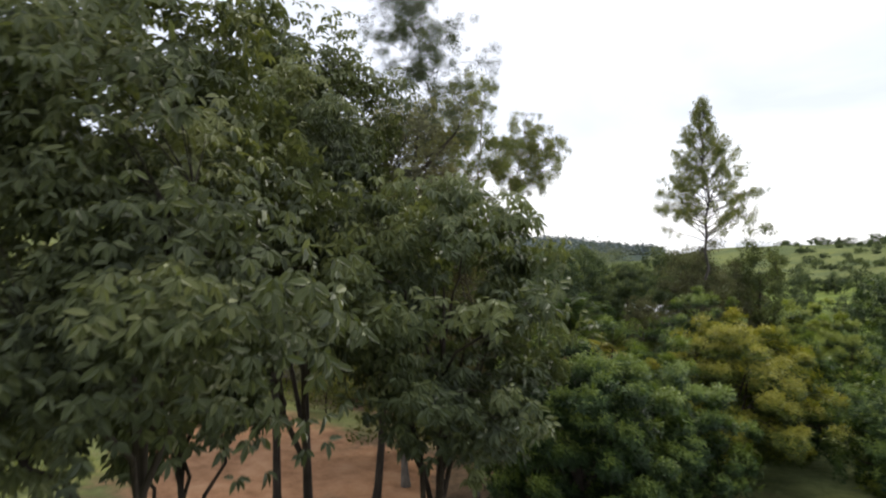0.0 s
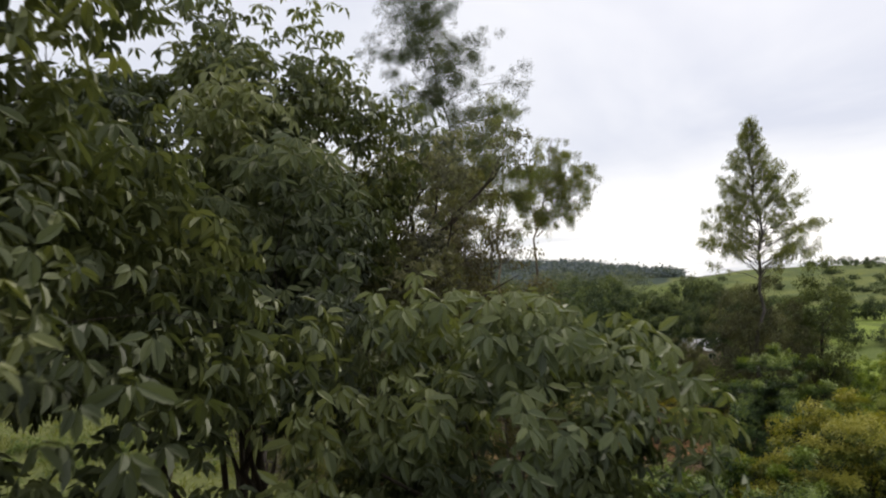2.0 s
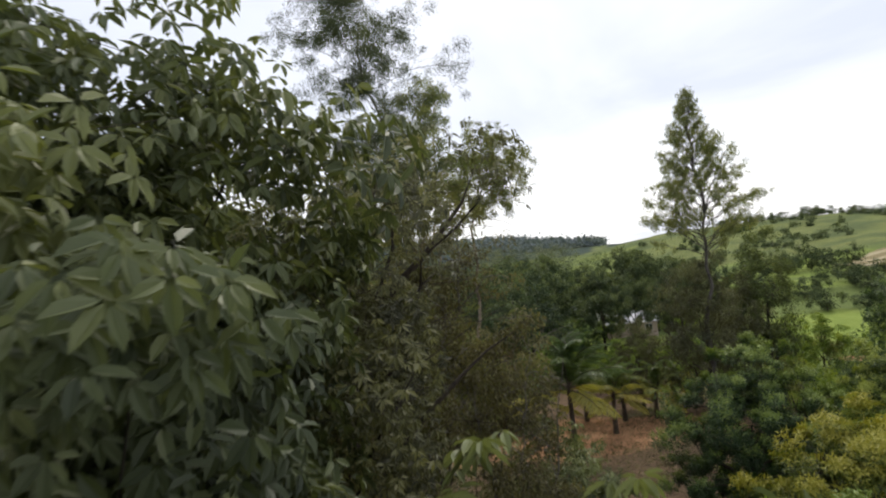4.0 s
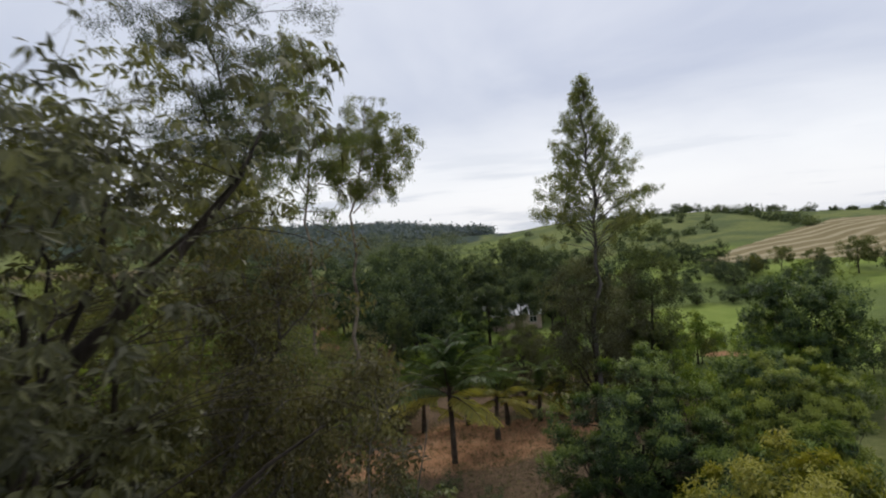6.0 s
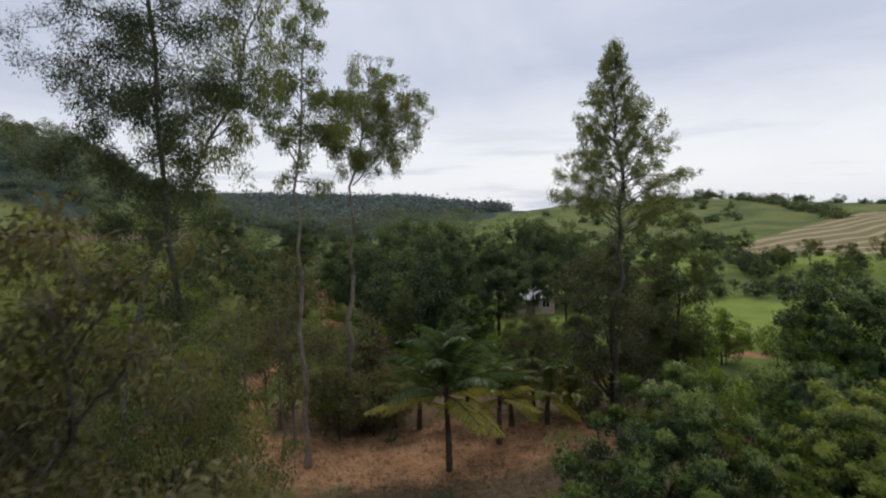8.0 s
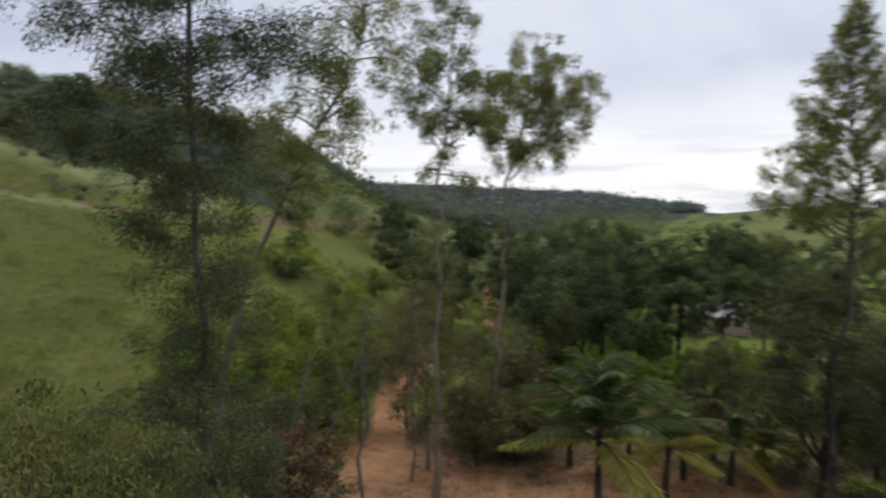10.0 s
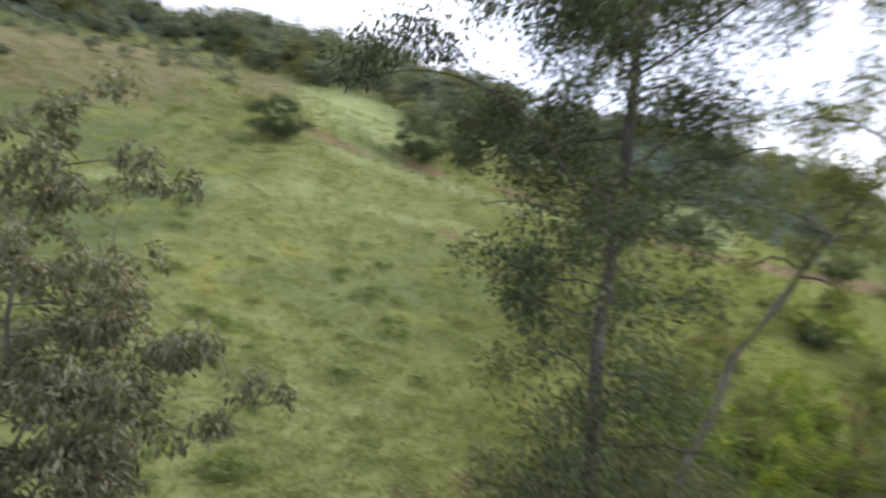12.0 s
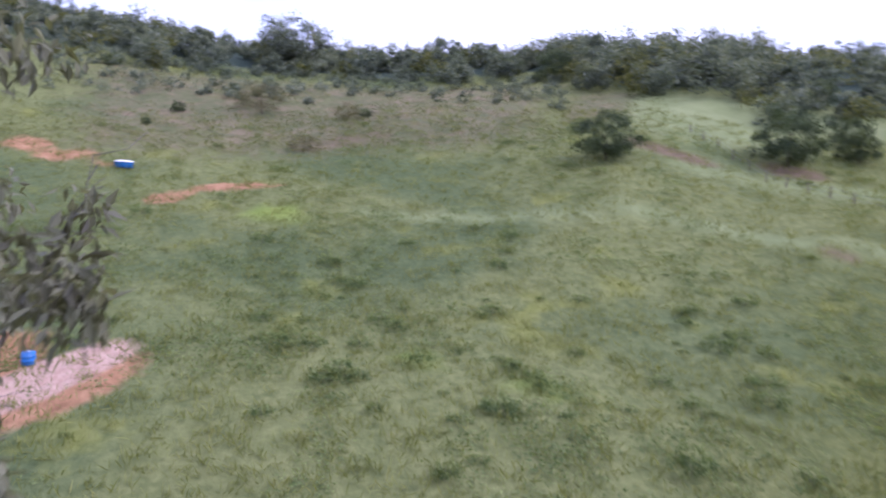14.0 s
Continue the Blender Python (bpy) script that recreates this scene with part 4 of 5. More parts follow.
gum("tall conical gum tree with a straight trunk", (24.0, 57.9), [[(24.0, 57.9, 2.0), (24.0, 57.9, 12.0), (23.9, 57.8, 20.9)]], 25, bark=BARK_MID, trunk_r=0.22, count=170, span=(0.5, 0.995), reach=((0, 0.12, 0.28, 0.48, 0.64, 0.8, 0.92, 1), (4.6, 5.6, 4.8, 3.5, 2.5, 1.5, 0.7, 0.2)), climb=(30, 60), sag=0.08, flat=0.95, pads=2.8, first=0.5,
    pad_r=0.34, per=60, leaf=(0.17, 0.052), hang=0.9, tone_bias=0.28, limb_r=0.16, side=0.1, vary=(0.8, 1.06))


# ---- mangoes and other round crowns ----
def mango(label, base, middle, size, seed, **kw):
    o = dict(trunk_r=0.28, clumps=240, leaves=95000, leaf=(0.16, 0.05), droop=0.4, clump_r=0.075, fresh_lit=0.85, limbs=9, whorl=5, tone_bias=-0.06, flat=0.8, leaf_mat=LEAF_MANGO, bark=BARK_DARK, fork=0.3)
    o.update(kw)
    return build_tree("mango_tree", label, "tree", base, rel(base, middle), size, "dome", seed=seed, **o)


mango("round dark-green mango tree with a dense crown", (4.2, 20.2), (4.2, 20.2, 0.6), (3.2, 3.2, 4.0), 31)
mango("round mango tree flushed with yellow new leaves", (12.6, 27.3), (12.6, 27.4, 0.1), (3.9, 3.9, 3.7), 32, tone_bias=0.12, leaf_mat=LEAF_FLUSH)
mango("large round dark-green mango tree with a dense crown", (15.2, 38.8), (15.4, 38.8, -0.8), (4.5, 4.5, 4.9), 33)
mango("smaller round mango tree with yellow-green leaves", (21.4, 36.6), (21.4, 36.6, -0.2), (2.7, 2.7, 4.2), 34, leaf_mat=LEAF_LIME, tone_bias=0.22)

mango("low round mango tree with bright yellow-green leaves", (20.5, 27.0), (20.5, 27.0, -2.2), (3.2, 3.2, 3.4), 35, leaf_mat=LEAF_LIME, leaves=50000)

mango("round green mango tree with pale leaf tips", (7.9, 23.0), (7.9, 23.1, -0.5), (2.9, 2.9, 3.5), 36, leaves=70000, tone_bias=0.02)
mango("dark-green mango tree beside a flushing one", (16.9, 31.6), (16.9, 31.6, -0.9), (3.2, 3.2, 3.4), 37, leaves=50000, tone_bias=-0.1)

# ---- palms in the clearing ----
def frond(rng, reach, lift, pairs, tone):
    """One frond: a midrib that rises and bends over, and leaflets hanging from both sides."""
    s = np.linspace(0, 1, 9)
    rib = np.stack((reach * s ** 0.95, 0 * s, lift * reach * (1.15 * s - 0.75 * s ** 2.4) - 0.30 * reach * s ** 2.8), 1)
    t = Tubes()
    t.add(rib, np.linspace(0.035, 0.008, 9) * reach / 3.2, 5)
    u = np.linspace(0.12, 0.99, pairs)
    at = np.stack([np.interp(u, s, rib[:, i]) for i in range(3)], 1)
    ahead = unit(np.stack([np.interp(u, s, np.gradient(rib[:, i])) for i in range(3)], 1))
    pos, way, ln = [], [], []
    for side in (-1, 1):
        w = unit(ahead * 0.55 + np.array((0, side * 0.9, -0.30)) + rng.normal(0, 0.12, (pairs, 3)) + np.array((0, 0, -0.45)) * u[:, None])
        pos.append(at), way.append(w), ln.append(reach * 0.25 * np.sin(math.pi * np.clip(u * 0.85 + 0.12, 0, 1)) ** 0.6)
    pos, way, ln = np.concatenate(pos), np.concatenate(way), np.concatenate(ln)
    v, q, tn = leaf_arrays(pos, way, ln, 0.085 * reach / 3.2, tone + rng.normal(0, 0.08, len(pos)), rng)
    return t.mesh("midrib", BARK_PALM), quad_mesh("foliage", v, q, LEAF_PALM, tn)


def palm(label, place, stem, reach, count, seed, tones):
    rng = np.random.RandomState(seed)
    root = tagged(new("coconut_palm"), label, "palm", "palms in the clearing")
    root.location = (*place, ground_z(*place) - 0.1)
    s = np.linspace(0, 1, 14)
    bend = rng.normal(0, 0.05 * stem, 2)
    p = np.stack((bend[0] * s ** 2, bend[1] * s ** 2, stem * s), 1)
    t = Tubes()
    t.add(p, 0.17 * (1.3 - 0.5 * s) * (1 + 0.06 * np.cos(np.arange(14) * math.pi)), 10)
    part("trunk", t.mesh("trunk", BARK_PALM), root)
    kinds = [frond(rng, reach, k, 64, tone) for k, tone in zip((0.95, 0.6, 0.25, -0.15), tones)]
    for i in range(count):
        f = i / count
        k = min(3, int(f * 4))
        rib, leaves = kinds[k]
        ob = part("frond", rib, root)
        ob.matrix_basis = pose(*p[-1], 0, -62 + 66 * f + rng.normal(0, 5), i * 137.5 + rng.normal(0, 8))
        part("foliage", leaves, ob, kind="stuff")
    return root


palm("tall coconut palm with arching dark-green fronds", (11.4, 55.6), 4.7, 4.6, 20, 41, (0.22, 0.2, 0.3, 0.85))
palm("young coconut palm with yellowing fronds", (15.7, 58.9), 3.2, 3.1, 13, 42, (0.4, 0.5, 0.75, 0.95))
low = palm("low coconut palm with yellow-green fronds", (20.3, 61.6), 2.2, 3.0, 12, 43, (0.4, 0.5, 0.7, 0.95))
for x, y, k, a in ((11.4, 64.6, 1.05, 40), (14.8, 63.4, 0.95, 130), (17.8, 62.3, 1.0, 220), (23.0, 63.5, 0.9, 300), (26.0, 65.0, 0.95, 75)):
    copy_thing(low, pose(x, y, ground_z(x, y) - 0.1, 0, 0, a) @ Matrix.Scale(k, 4))


# ---- templates for the trees and shrubs of the valley and the hills, each planted once and then repeated ----
def plant(name, label, category, place, height, width, leaf_mat, seed, group, shape="dome", bark=BARK_DARK, stem=0.3, **kw):
    o = dict(trunk_r=0.016 * height + 0.03, clumps=46, leaves=3600, leaf=(0.06 * height, 0.022 * height), droop=0.3, clump_r=0.16, limbs=5, fork=0.25, twigs=False, flat=0.8)
    o.update(kw)
    return build_tree(name, label, category, place, (0, 0, height * (0.5 + stem / 2)), (width / 2, width / 2, height * (1 - stem) / 2), shape, leaf_mat, bark, seed, group=group, **o)


def repeat(ob, x, y, scale, turn, sink=0.1, tall=1.0):
    return copy_thing(ob, pose(x, y, ground_z(x, y) - sink, 0, 0, turn) @ Matrix.Diagonal((scale, scale, scale * tall, 1)))


# valley trees
VT = "trees of the valley"
dark_tree = plant("tree", "broad dark-green tree in the valley", "tree", (16.0, 87.0), 12.5, 11.5, LEAF_DARK, 51, VT, "dome", stem=0.15, leaves=11000, clumps=120, leaf=(0.42, 0.155), limbs=9, clump_r=0.11, fresh_lit=0.25)
olive_tree = plant("tree", "dull brownish-green feathery tree in the valley", "tree", (24.4, 59.6), 14.0, 8.5, LEAF_DULL, 52, VT, "ball", stem=0.03, leaves=30000, clumps=190, leaf=(0.22, 0.07), limbs=12, droop=0.5, tone_bias=-0.12, clump_r=0.1)
green_tree = plant("tree", "leafy mid-green tree in the valley", "tree", (44.0, 58.5), 11.5, 11.0, LEAF_MANGO, 53, VT, stem=0.04, leaves=24000, clumps=190, leaf=(0.32, 0.11), limbs=8, whorl=6, clump_r=0.1, fresh_lit=0.4)
bright_tree = plant("tree", "yellow-green tree in the valley", "tree", (46.0, 76.0), 6.0, 6.5, LEAF_BRIGHT, 54, VT, stem=0.15, leaves=10000, clumps=90, leaf=(0.2, 0.075), clump_r=0.11, fresh_lit=0.35)
stemmed_tree = plant("tree", "dark tree with a bare lower trunk beside the houses", "tree", (33.5, 97.0), 11.5, 7.5, LEAF_DARK, 56, VT, "ball", stem=0.36, leaves=12000, clumps=100, leaf=(0.3, 0.11), limbs=9, clump_r=0.11, fresh_lit=0.25)
slim_tree = plant("tree", "slim dark-green tree standing over the valley", "tree", (30.2, 60.2), 16.5, 5.0, LEAF_GUM, 55, VT, "ball", stem=0.2, leaves=14000, clumps=110, leaf=(0.24, 0.08), clump_r=0.11, tone_bias=-0.2, twigs=True)
for ob, x, y, k, a in ((stemmed_tree, 31.0, 104.0, 1.1, 100), (stemmed_tree, 39.5, 100.0, 0.9, 220), (stemmed_tree, 44.5, 106.0, 1.0, 20), (stemmed_tree, 27.0, 92.0, 0.9, 300), (green_tree, 23.0, 92.0, 0.6, 250),
                       (dark_tree, 25.0, 118.0, 1.05, 200), (dark_tree, 50.0, 136.0, 1.05, 20), (dark_tree, 48.0, 123.0, 1.0, 100), (dark_tree, 57.0, 120.0, 0.85, 250), (dark_tree, 24.0, 107.0, 0.95, 45), (dark_tree, 15.0, 114.0, 1.0, 190),
                       (dark_tree, 2.5, 106.0, 0.8, 320), (dark_tree, 32.5, 144.0, 1.0, 240), (dark_tree, 54.0, 146.0, 1.0, 60), (green_tree, 12.0, 128.0, 0.9, 30), (green_tree, 25.0, 146.0, 1.0, 150), (dark_tree, 46.5, 131.0, 1.1, 70), (dark_tree, 53.0, 128.0, 0.95, 160), (dark_tree, 15.0, 94.0, 0.8, 250), (olive_tree, 21.0, 66.0, 0.6, 90), (olive_tree, 29.5, 63.0, 0.75, 200),
                       (olive_tree, 33.0, 70.0, 0.5, 30), (green_tree, 49.0, 47.0, 0.8, 140), (green_tree, 30.2, 48.0, 0.62, 200), (green_tree, 27.5, 30.0, 0.62, 20),
                       (green_tree, 17.5, 24.0, 0.5, 280), (bright_tree, 40.0, 72.0, 0.8, 50), (bright_tree, 19.0, 108.0, 1.0, 110), (bright_tree, 35.0, 112.0, 0.8, 10), 
                       (slim_tree, 2.0, 84.0, 0.62, 30), (slim_tree, 13.0, 80.0, 0.6, 200), (dark_tree, 20.5, 99.0, 1.0, 310),
                       (dark_tree, 13.0, 104.0, 0.9, 80), (dark_tree, 27.5, 130.0, 0.9, 140), (dark_tree, 22.0, 135.0, 1.0, 10), (dark_tree, -2.0, 118.0, 0.8, 60), (dark_tree, 14.0, 150.0, 1.0, 33), (dark_tree, -8.0, 132.0, 0.7, 90),
                       (bright_tree, 11.0, 80.0, 0.9, 15), (bright_tree, 14.5, 76.5, 0.65, 100), (bright_tree, 24.0, 80.0, 0.8, 190), (bright_tree, 29.0, 84.0, 0.9, 280), (bright_tree, 20.0, 75.0, 0.55, 20),
                       (bright_tree, 36.0, 89.0, 0.8, 60), (bright_tree, 9.5, 77.0, 0.6, 220), (bright_tree, 32.0, 76.0, 0.6, 310), (bright_tree, 41.0, 84.0, 0.8, 5), (dark_tree, 30.0, 160.0, 1.1, 20), (dark_tree, 4.0, 172.0, 1.0, 200), (dark_tree, 42.0, 146.0, 0.9, 290), (dark_tree, 55.0, 134.0, 0.7, 130), (dark_tree, -12.0, 160.0, 0.9, 170)):
    repeat(ob, x, y, k, a, tall=1.15 if ob is dark_tree else 1.0)

thin_tree = plant("tree", "thin olive-brown tree beside the gum trunks", "tree", (2.4, 63.8), 15.0, 6.0, LEAF_DRY, 57, VT, "ball", BARK_GREY, stem=0.12, leaves=8000, clumps=110, tone_bias=0.12, leaf=(0.2, 0.065), limbs=12, droop=0.5, clump_r=0.1, trunk_r=0.13, twigs=True)
for x, y, k, a, tall in ((4.6, 66.5, 0.62, 80, 1.0), (-2.6, 67.5, 0.8, 200, 0.9), (0.2, 72.0, 0.9, 300, 0.85), (7.8, 70.0, 0.8, 150, 0.8)):
    repeat(thin_tree, x, y, k, a, tall=tall)

# shrubs
rng = np.random.RandomState(60)
SH = "shrubs of the valley"
shrubs = [plant("shrub", "rounded green shrub in the valley", "shrub", (30.0, 76.0), 3.2, 3.6, LEAF_BRIGHT, 61, SH, stem=0.02, leaves=1800, clumps=40, leaf=(0.19, 0.07), trunk_r=0.05),
          plant("shrub", "dull olive shrub in the valley", "shrub", (8.0, 74.0), 3.0, 3.6, LEAF_OLIVE, 62, SH, stem=0.02, leaves=1800, clumps=40, leaf=(0.18, 0.062), trunk_r=0.05),
          plant("shrub", "dark-green shrub in the valley", "shrub", (34.0, 82.0), 3.4, 3.8, LEAF_DARK, 63, SH, stem=0.02, leaves=1800, clumps=40, leaf=(0.19, 0.07), trunk_r=0.05),
          plant("shrub", "dry brown shrub among gum trunks", "shrub", (5.5, 64.5), 3.2, 3.4, LEAF_DRY, 64, SH, stem=0.02, leaves=2200, clumps=40, leaf=(0.13, 0.04), trunk_r=0.05, twigs=True)]
planted = 0
while planted < 170:
    az, r = rng.uniform(-4, 66), 36 + 90 * rng.uniform(0, 1) ** 0.8
    x, y = polar(az, r)
    if math.hypot((x - 11) / 15, (y - 57.5) / 7.5) < 1 or (31 < az < 62 and 84 < r < 150 and rng.uniform() < 0.85) or (az < 22 and r < 50) or math.hypot(x - 39, y - 108) < 11 or math.hypot(x - 37.5, y - 41.5) < 7:
        continue
    kind = int(rng.choice(4, p=(0.42, 0.22, 0.28, 0.08) if az > 15 else (0.3, 0.25, 0.2, 0.25)))
    repeat(shrubs[kind], x, y, rng.uniform(0.6, 1.5), rng.uniform(0, 360), tall=rng.uniform(0.8, 1.2))
    planted += 1
for x, y, k, kind in ((7.4, 66.0, 1.2, 3), (4.4, 69.0, 1.3, 3), (9.5, 68.0, 1.1, 3), (1.2, 71.0, 1.2, 1), (-3.5, 60.0, 1.0, 1), (-3.4, 50.8, 1.9, 2), (-5.6, 54.0, 1.7, 2),
                      (8.8, 61.8, 0.35, 2), (-6.5, 43.0, 1.5, 1), (-8.0, 47.5, 1.6, 1), (-10.5, 52.0, 1.5, 1), (-5.0, 45.0, 1.3, 1), (-12.5, 46.0, 1.1, 1), (-3.0, 43.5, 1.4, 1), (-13.0, 57.0, 1.3, 2),
                      (-9.0, 61.0, 1.4, 1), (-6.0, 66.0, 1.5, 1), (-10.0, 72.0, 1.5, 1), (-15.0, 66.0, 1.2, 0), (0.6, 43.0, 0.9, 1), (9.4, 50.0, 0.5, 2),
                      (-2.0, 29.0, 1.6, 1), (3.2, 30.0, 1.2, 1), (7.0, 34.0, 1.1, 1), (10.5, 46.0, 0.5, 2), (29.0, 51.0, 1.3, 0), (32.5, 54.5, 1.5, 0), (27.0, 55.0, 1.0, 0), (35.5, 58.0, 1.4, 0), (31.0, 47.5, 1.2, 0), (34.0, 63.0, 1.3, 0), (-7.0, 37.5, 1.1, 1), (-1.5, 40.5, 1.1, 1), (35.6, 40.4, 1.0, 0), (36.9, 38.4, 1.2, 0)):
    repeat(shrubs[kind], x, y, k, 37 * x + 11 * y)
for i in range(104):
    if i >= 76:
        (x, y), k, p = polar(rng.uniform(-21, -5), rng.uniform(38, 95)), rng.uniform(1.0, 2.0), (0.4, 0.35, 0.1, 0.15)
    elif i < 34:
        x, y, k, p = rng.uniform(-15, 1), rng.uniform(64, 104), rng.uniform(0.8, 1.5), (0.4, 0.3, 0.1, 0.2)
    elif i < 64:
        x, y, k, p = rng.uniform(-13, 0), rng.uniform(41, 62), rng.uniform(0.8, 1.7), (0.2, 0.42, 0.04, 0.34)
    else:
        x, y, k, p = rng.uniform(4.0, 10.5), rng.uniform(63.5, 73), rng.uniform(1.0, 2.0), (0.0, 0.25, 0.05, 0.7)
    if (-3.5 < x < 1.5 and 54 < y < 97) or (x > -8.5 and 50 < y < 63):
        continue
    repeat(shrubs[int(rng.choice(4, p=p))], x, y, k, rng.uniform(0, 360), tall=rng.uniform(0.8, 1.2))
build_tree("shrub", "dark shrub with large reddish-brown leaves", "shrub", (9.3, 70.8), (0, 0, 4.2), (1.9, 1.9, 2.9), "ball", LEAF_RUST, BARK_DARK, 71, trunk_r=0.07, clumps=60, leaves=2600, leaf=(0.3, 0.13), limbs=7, fork=0.3, tone_bias=-0.2)
build_tree("tree", "small dark tree with withered orange leaves", "tree", (-1.6, 47.0), (0, 0, 5.0), (2.1, 2.0, 2.8), "ball", LEAF_RUST, BARK_DARK, 72, trunk_r=0.08, clumps=60, leaves=3000, leaf=(0.22, 0.1), limbs=8, fork=0.3)

# ---- hill: single bushes, woods along the ridge ----
HB = "bushes on the hillside"
bush = plant("bush", "round dark-green bush on the grassy hillside", "bush", (-70.0, 67.6), 5.8, 8.0, LEAF_DARK, 81, HB, stem=0.0, leaves=9000, clumps=80, leaf=(0.26, 0.10), trunk_r=0.1)
for x, y, k, a, tall in ((-69.5, 90.4, 1.15, 80, 1.1), (-69.0, 99.6, 0.7, 200, 1.0), (-124, 81, 0.95, 30, 1.1), (-75, 104, 0.7, 30, 1.0), (-46, 128, 0.7, 210, 1.0), (-30, 150, 0.9, 50, 1.0),
                         (-90, 112, 0.8, 200, 1.0), (-24, 128, 0.6, 20, 1.0), (-20, 110, 0.55, 70, 1.0)):
    repeat(bush, x, y, k, a, tall=tall)
for i in range(14):
    az = rng.uniform(-104, -30)
    repeat(bush, *polar(az, rng.uniform(100, 138) if az < -62 else rng.uniform(118, 132)), rng.uniform(0.16, 0.5), rng.uniform(0, 360), tall=rng.uniform(0.7, 1.1))
brown = plant("bush", "grey-brown leafless bush on the hillside", "bush", (-108.0, 27.0), 5.0, 9.0, LEAF_DRY, 82, HB, stem=0.0, leaves=5000, clumps=70, leaf=(0.25, 0.06), trunk_r=0.1)
repeat(brown, -90, 34, 0.5, 60), repeat(brown, -104, 40, 0.6, 160)
low_weed = plant("weed_clump", "low leafy weed clump on the grassy slope", "weed", (-21.0, 42.8), 1.1, 2.4, LEAF_WEED, 83, "weeds on the slope", stem=0.0, leaves=440, clumps=26, leaf=(0.2, 0.075), trunk_r=0.02, limbs=3, fresh_lit=0.5, tone_bias=-0.05)
for i in range(130):
    if i < 80:
        cx, cy, sp = ((-44, 40.5, 4), (-37, 59, 4), (-22, 43, 3), (-50, 50, 6), (-33, 48, 5))[i % 5]
        x, y = cx + rng.normal(0, sp), cy + rng.normal(0, sp)
    else:
        x, y = polar(rng.uniform(-112, -16), rng.uniform(24, 95))
    repeat(low_weed, x, y, rng.uniform(0.2, 0.95), rng.uniform(0, 360), sink=0.06, tall=rng.uniform(0.7, 1.3))


def woods(name, label, places, leaves, leaf, material, seed, clumps=12):
    """A wood as one mass: crowns of leaf clumps, each (x, y, height, width), standing on the ground."""
    r = np.random.RandomState(seed)
    p = np.array([(x, y, ground_z(x, y), h, w) for x, y, h, w in places])
    n = len(p)
    c = sample_crown("dome", n * clumps, r).reshape(n, clumps, 3)
    c[..., 2] = np.where(c[..., 2] < 0, c[..., 2] * 0.9, c[..., 2])
    size = np.stack((p[:, 4] / 2, p[:, 4] / 2, p[:, 3] / 2), 1)
    c = p[:, None, :3] + (c + (0, 0, 0.85)) * size[:, None]
    tone = r.normal(0.45, 0.13, (n, 1)) + r.normal(0, 0.1, (n, clumps))
    per = max(1, leaves // clumps)
    c, tone, w = np.repeat(c.reshape(-1, 3), per, 0), np.repeat(tone.reshape(-1), per), np.repeat(p[:, 4], per * clumps)
    off = unit(r.normal(0, 1, c.shape)) * r.uniform(0, 1, (len(c), 1)) ** 0.5 * 0.2 * w[:, None]
    way = unit(r.normal(0, 1, c.shape) + (0, 0, -0.3))
    # leaf tone lightens towards each clump's top: light from above painted in
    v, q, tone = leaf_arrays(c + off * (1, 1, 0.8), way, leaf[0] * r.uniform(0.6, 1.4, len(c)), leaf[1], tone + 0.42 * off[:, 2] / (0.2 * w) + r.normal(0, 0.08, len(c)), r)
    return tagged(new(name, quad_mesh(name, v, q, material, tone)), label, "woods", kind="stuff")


RW = "trees along the ridge"
plant("tree", "large spreading dark tree on the ridge", "tree", (-150.0, 30.0), 11.0, 17.0, LEAF_HAZED, 84, RW, "dome", stem=0.15, leaves=8000, clumps=80, leaf=(0.55, 0.26), fresh_lit=0.3)
bushy_tree = plant("tree", "bushy dark tree at the edge of the ridge wood", "tree", (-133.0, 92.0), 6.5, 7.0, LEAF_HAZED, 85, RW, stem=0.0, leaves=3200, clumps=60, leaf=(0.46, 0.26), fresh_lit=0.35)
for i in range(30):
    az = -100 + 2.6 * i + rng.normal(0, 1)
    x, y = polar(az, (150 if az < -66 else 134 if az < -38 else 140 + 2.2 * (az + 38)) + rng.normal(0, 4))
    repeat(bushy_tree, x, y, rng.uniform(0.45, 1.1), rng.uniform(0, 360), tall=rng.uniform(0.8, 1.1))


def ridge_place():
    az = rng.uniform(-138, -13)
    near = np.interp(az, (-138, -80, -66, -60, -40, -26, -14), (138, 142, 132, 114, 116, 132, 146)) + 9 * math.sin(az * 0.9) * math.sin(az * 0.37 + 1)
    far = np.interp(az, (-138, -60, -30, -14), (188, 188, 215, 285))
    h = rng.uniform(3.4, 6.6) if -52 < az < -30 else rng.uniform(3.8, 8.6) if az > -68 else rng.uniform(2.4, 6.2) * (1.35 if rng.uniform() < 0.15 else 1)
    return (*polar(az, rng.uniform(near, far)), h, h * rng.uniform(0.8, 1.3))


woods("ridge_woods", "dark scrubby woods along the hill's ridge", [ridge_place() for i in range(1000)], 400, (0.5, 0.32), LEAF_HAZED, 87)
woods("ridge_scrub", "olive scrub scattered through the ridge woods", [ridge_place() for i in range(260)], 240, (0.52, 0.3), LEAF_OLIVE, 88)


def fringe_place():
    az = rng.uniform(-118, -65) if rng.uniform() < 0.75 else rng.uniform(-36, -20)
    near = np.interp(az, (-118, -80, -66, -60, -40, -22), (140, 142, 134, 116, 118, 138))
    h = rng.uniform(0.8, 2.8)
    return (*polar(az, near - 26 * rng.uniform(0, 1) ** 2), h, h * rng.uniform(1.0, 1.7))


woods("ridge_fringe", "low haze-tinted scrub thinning out below the ridge woods", [fringe_place() for i in range(420)], 110, (0.36, 0.2), LEAF_HAZED, 89, 8)

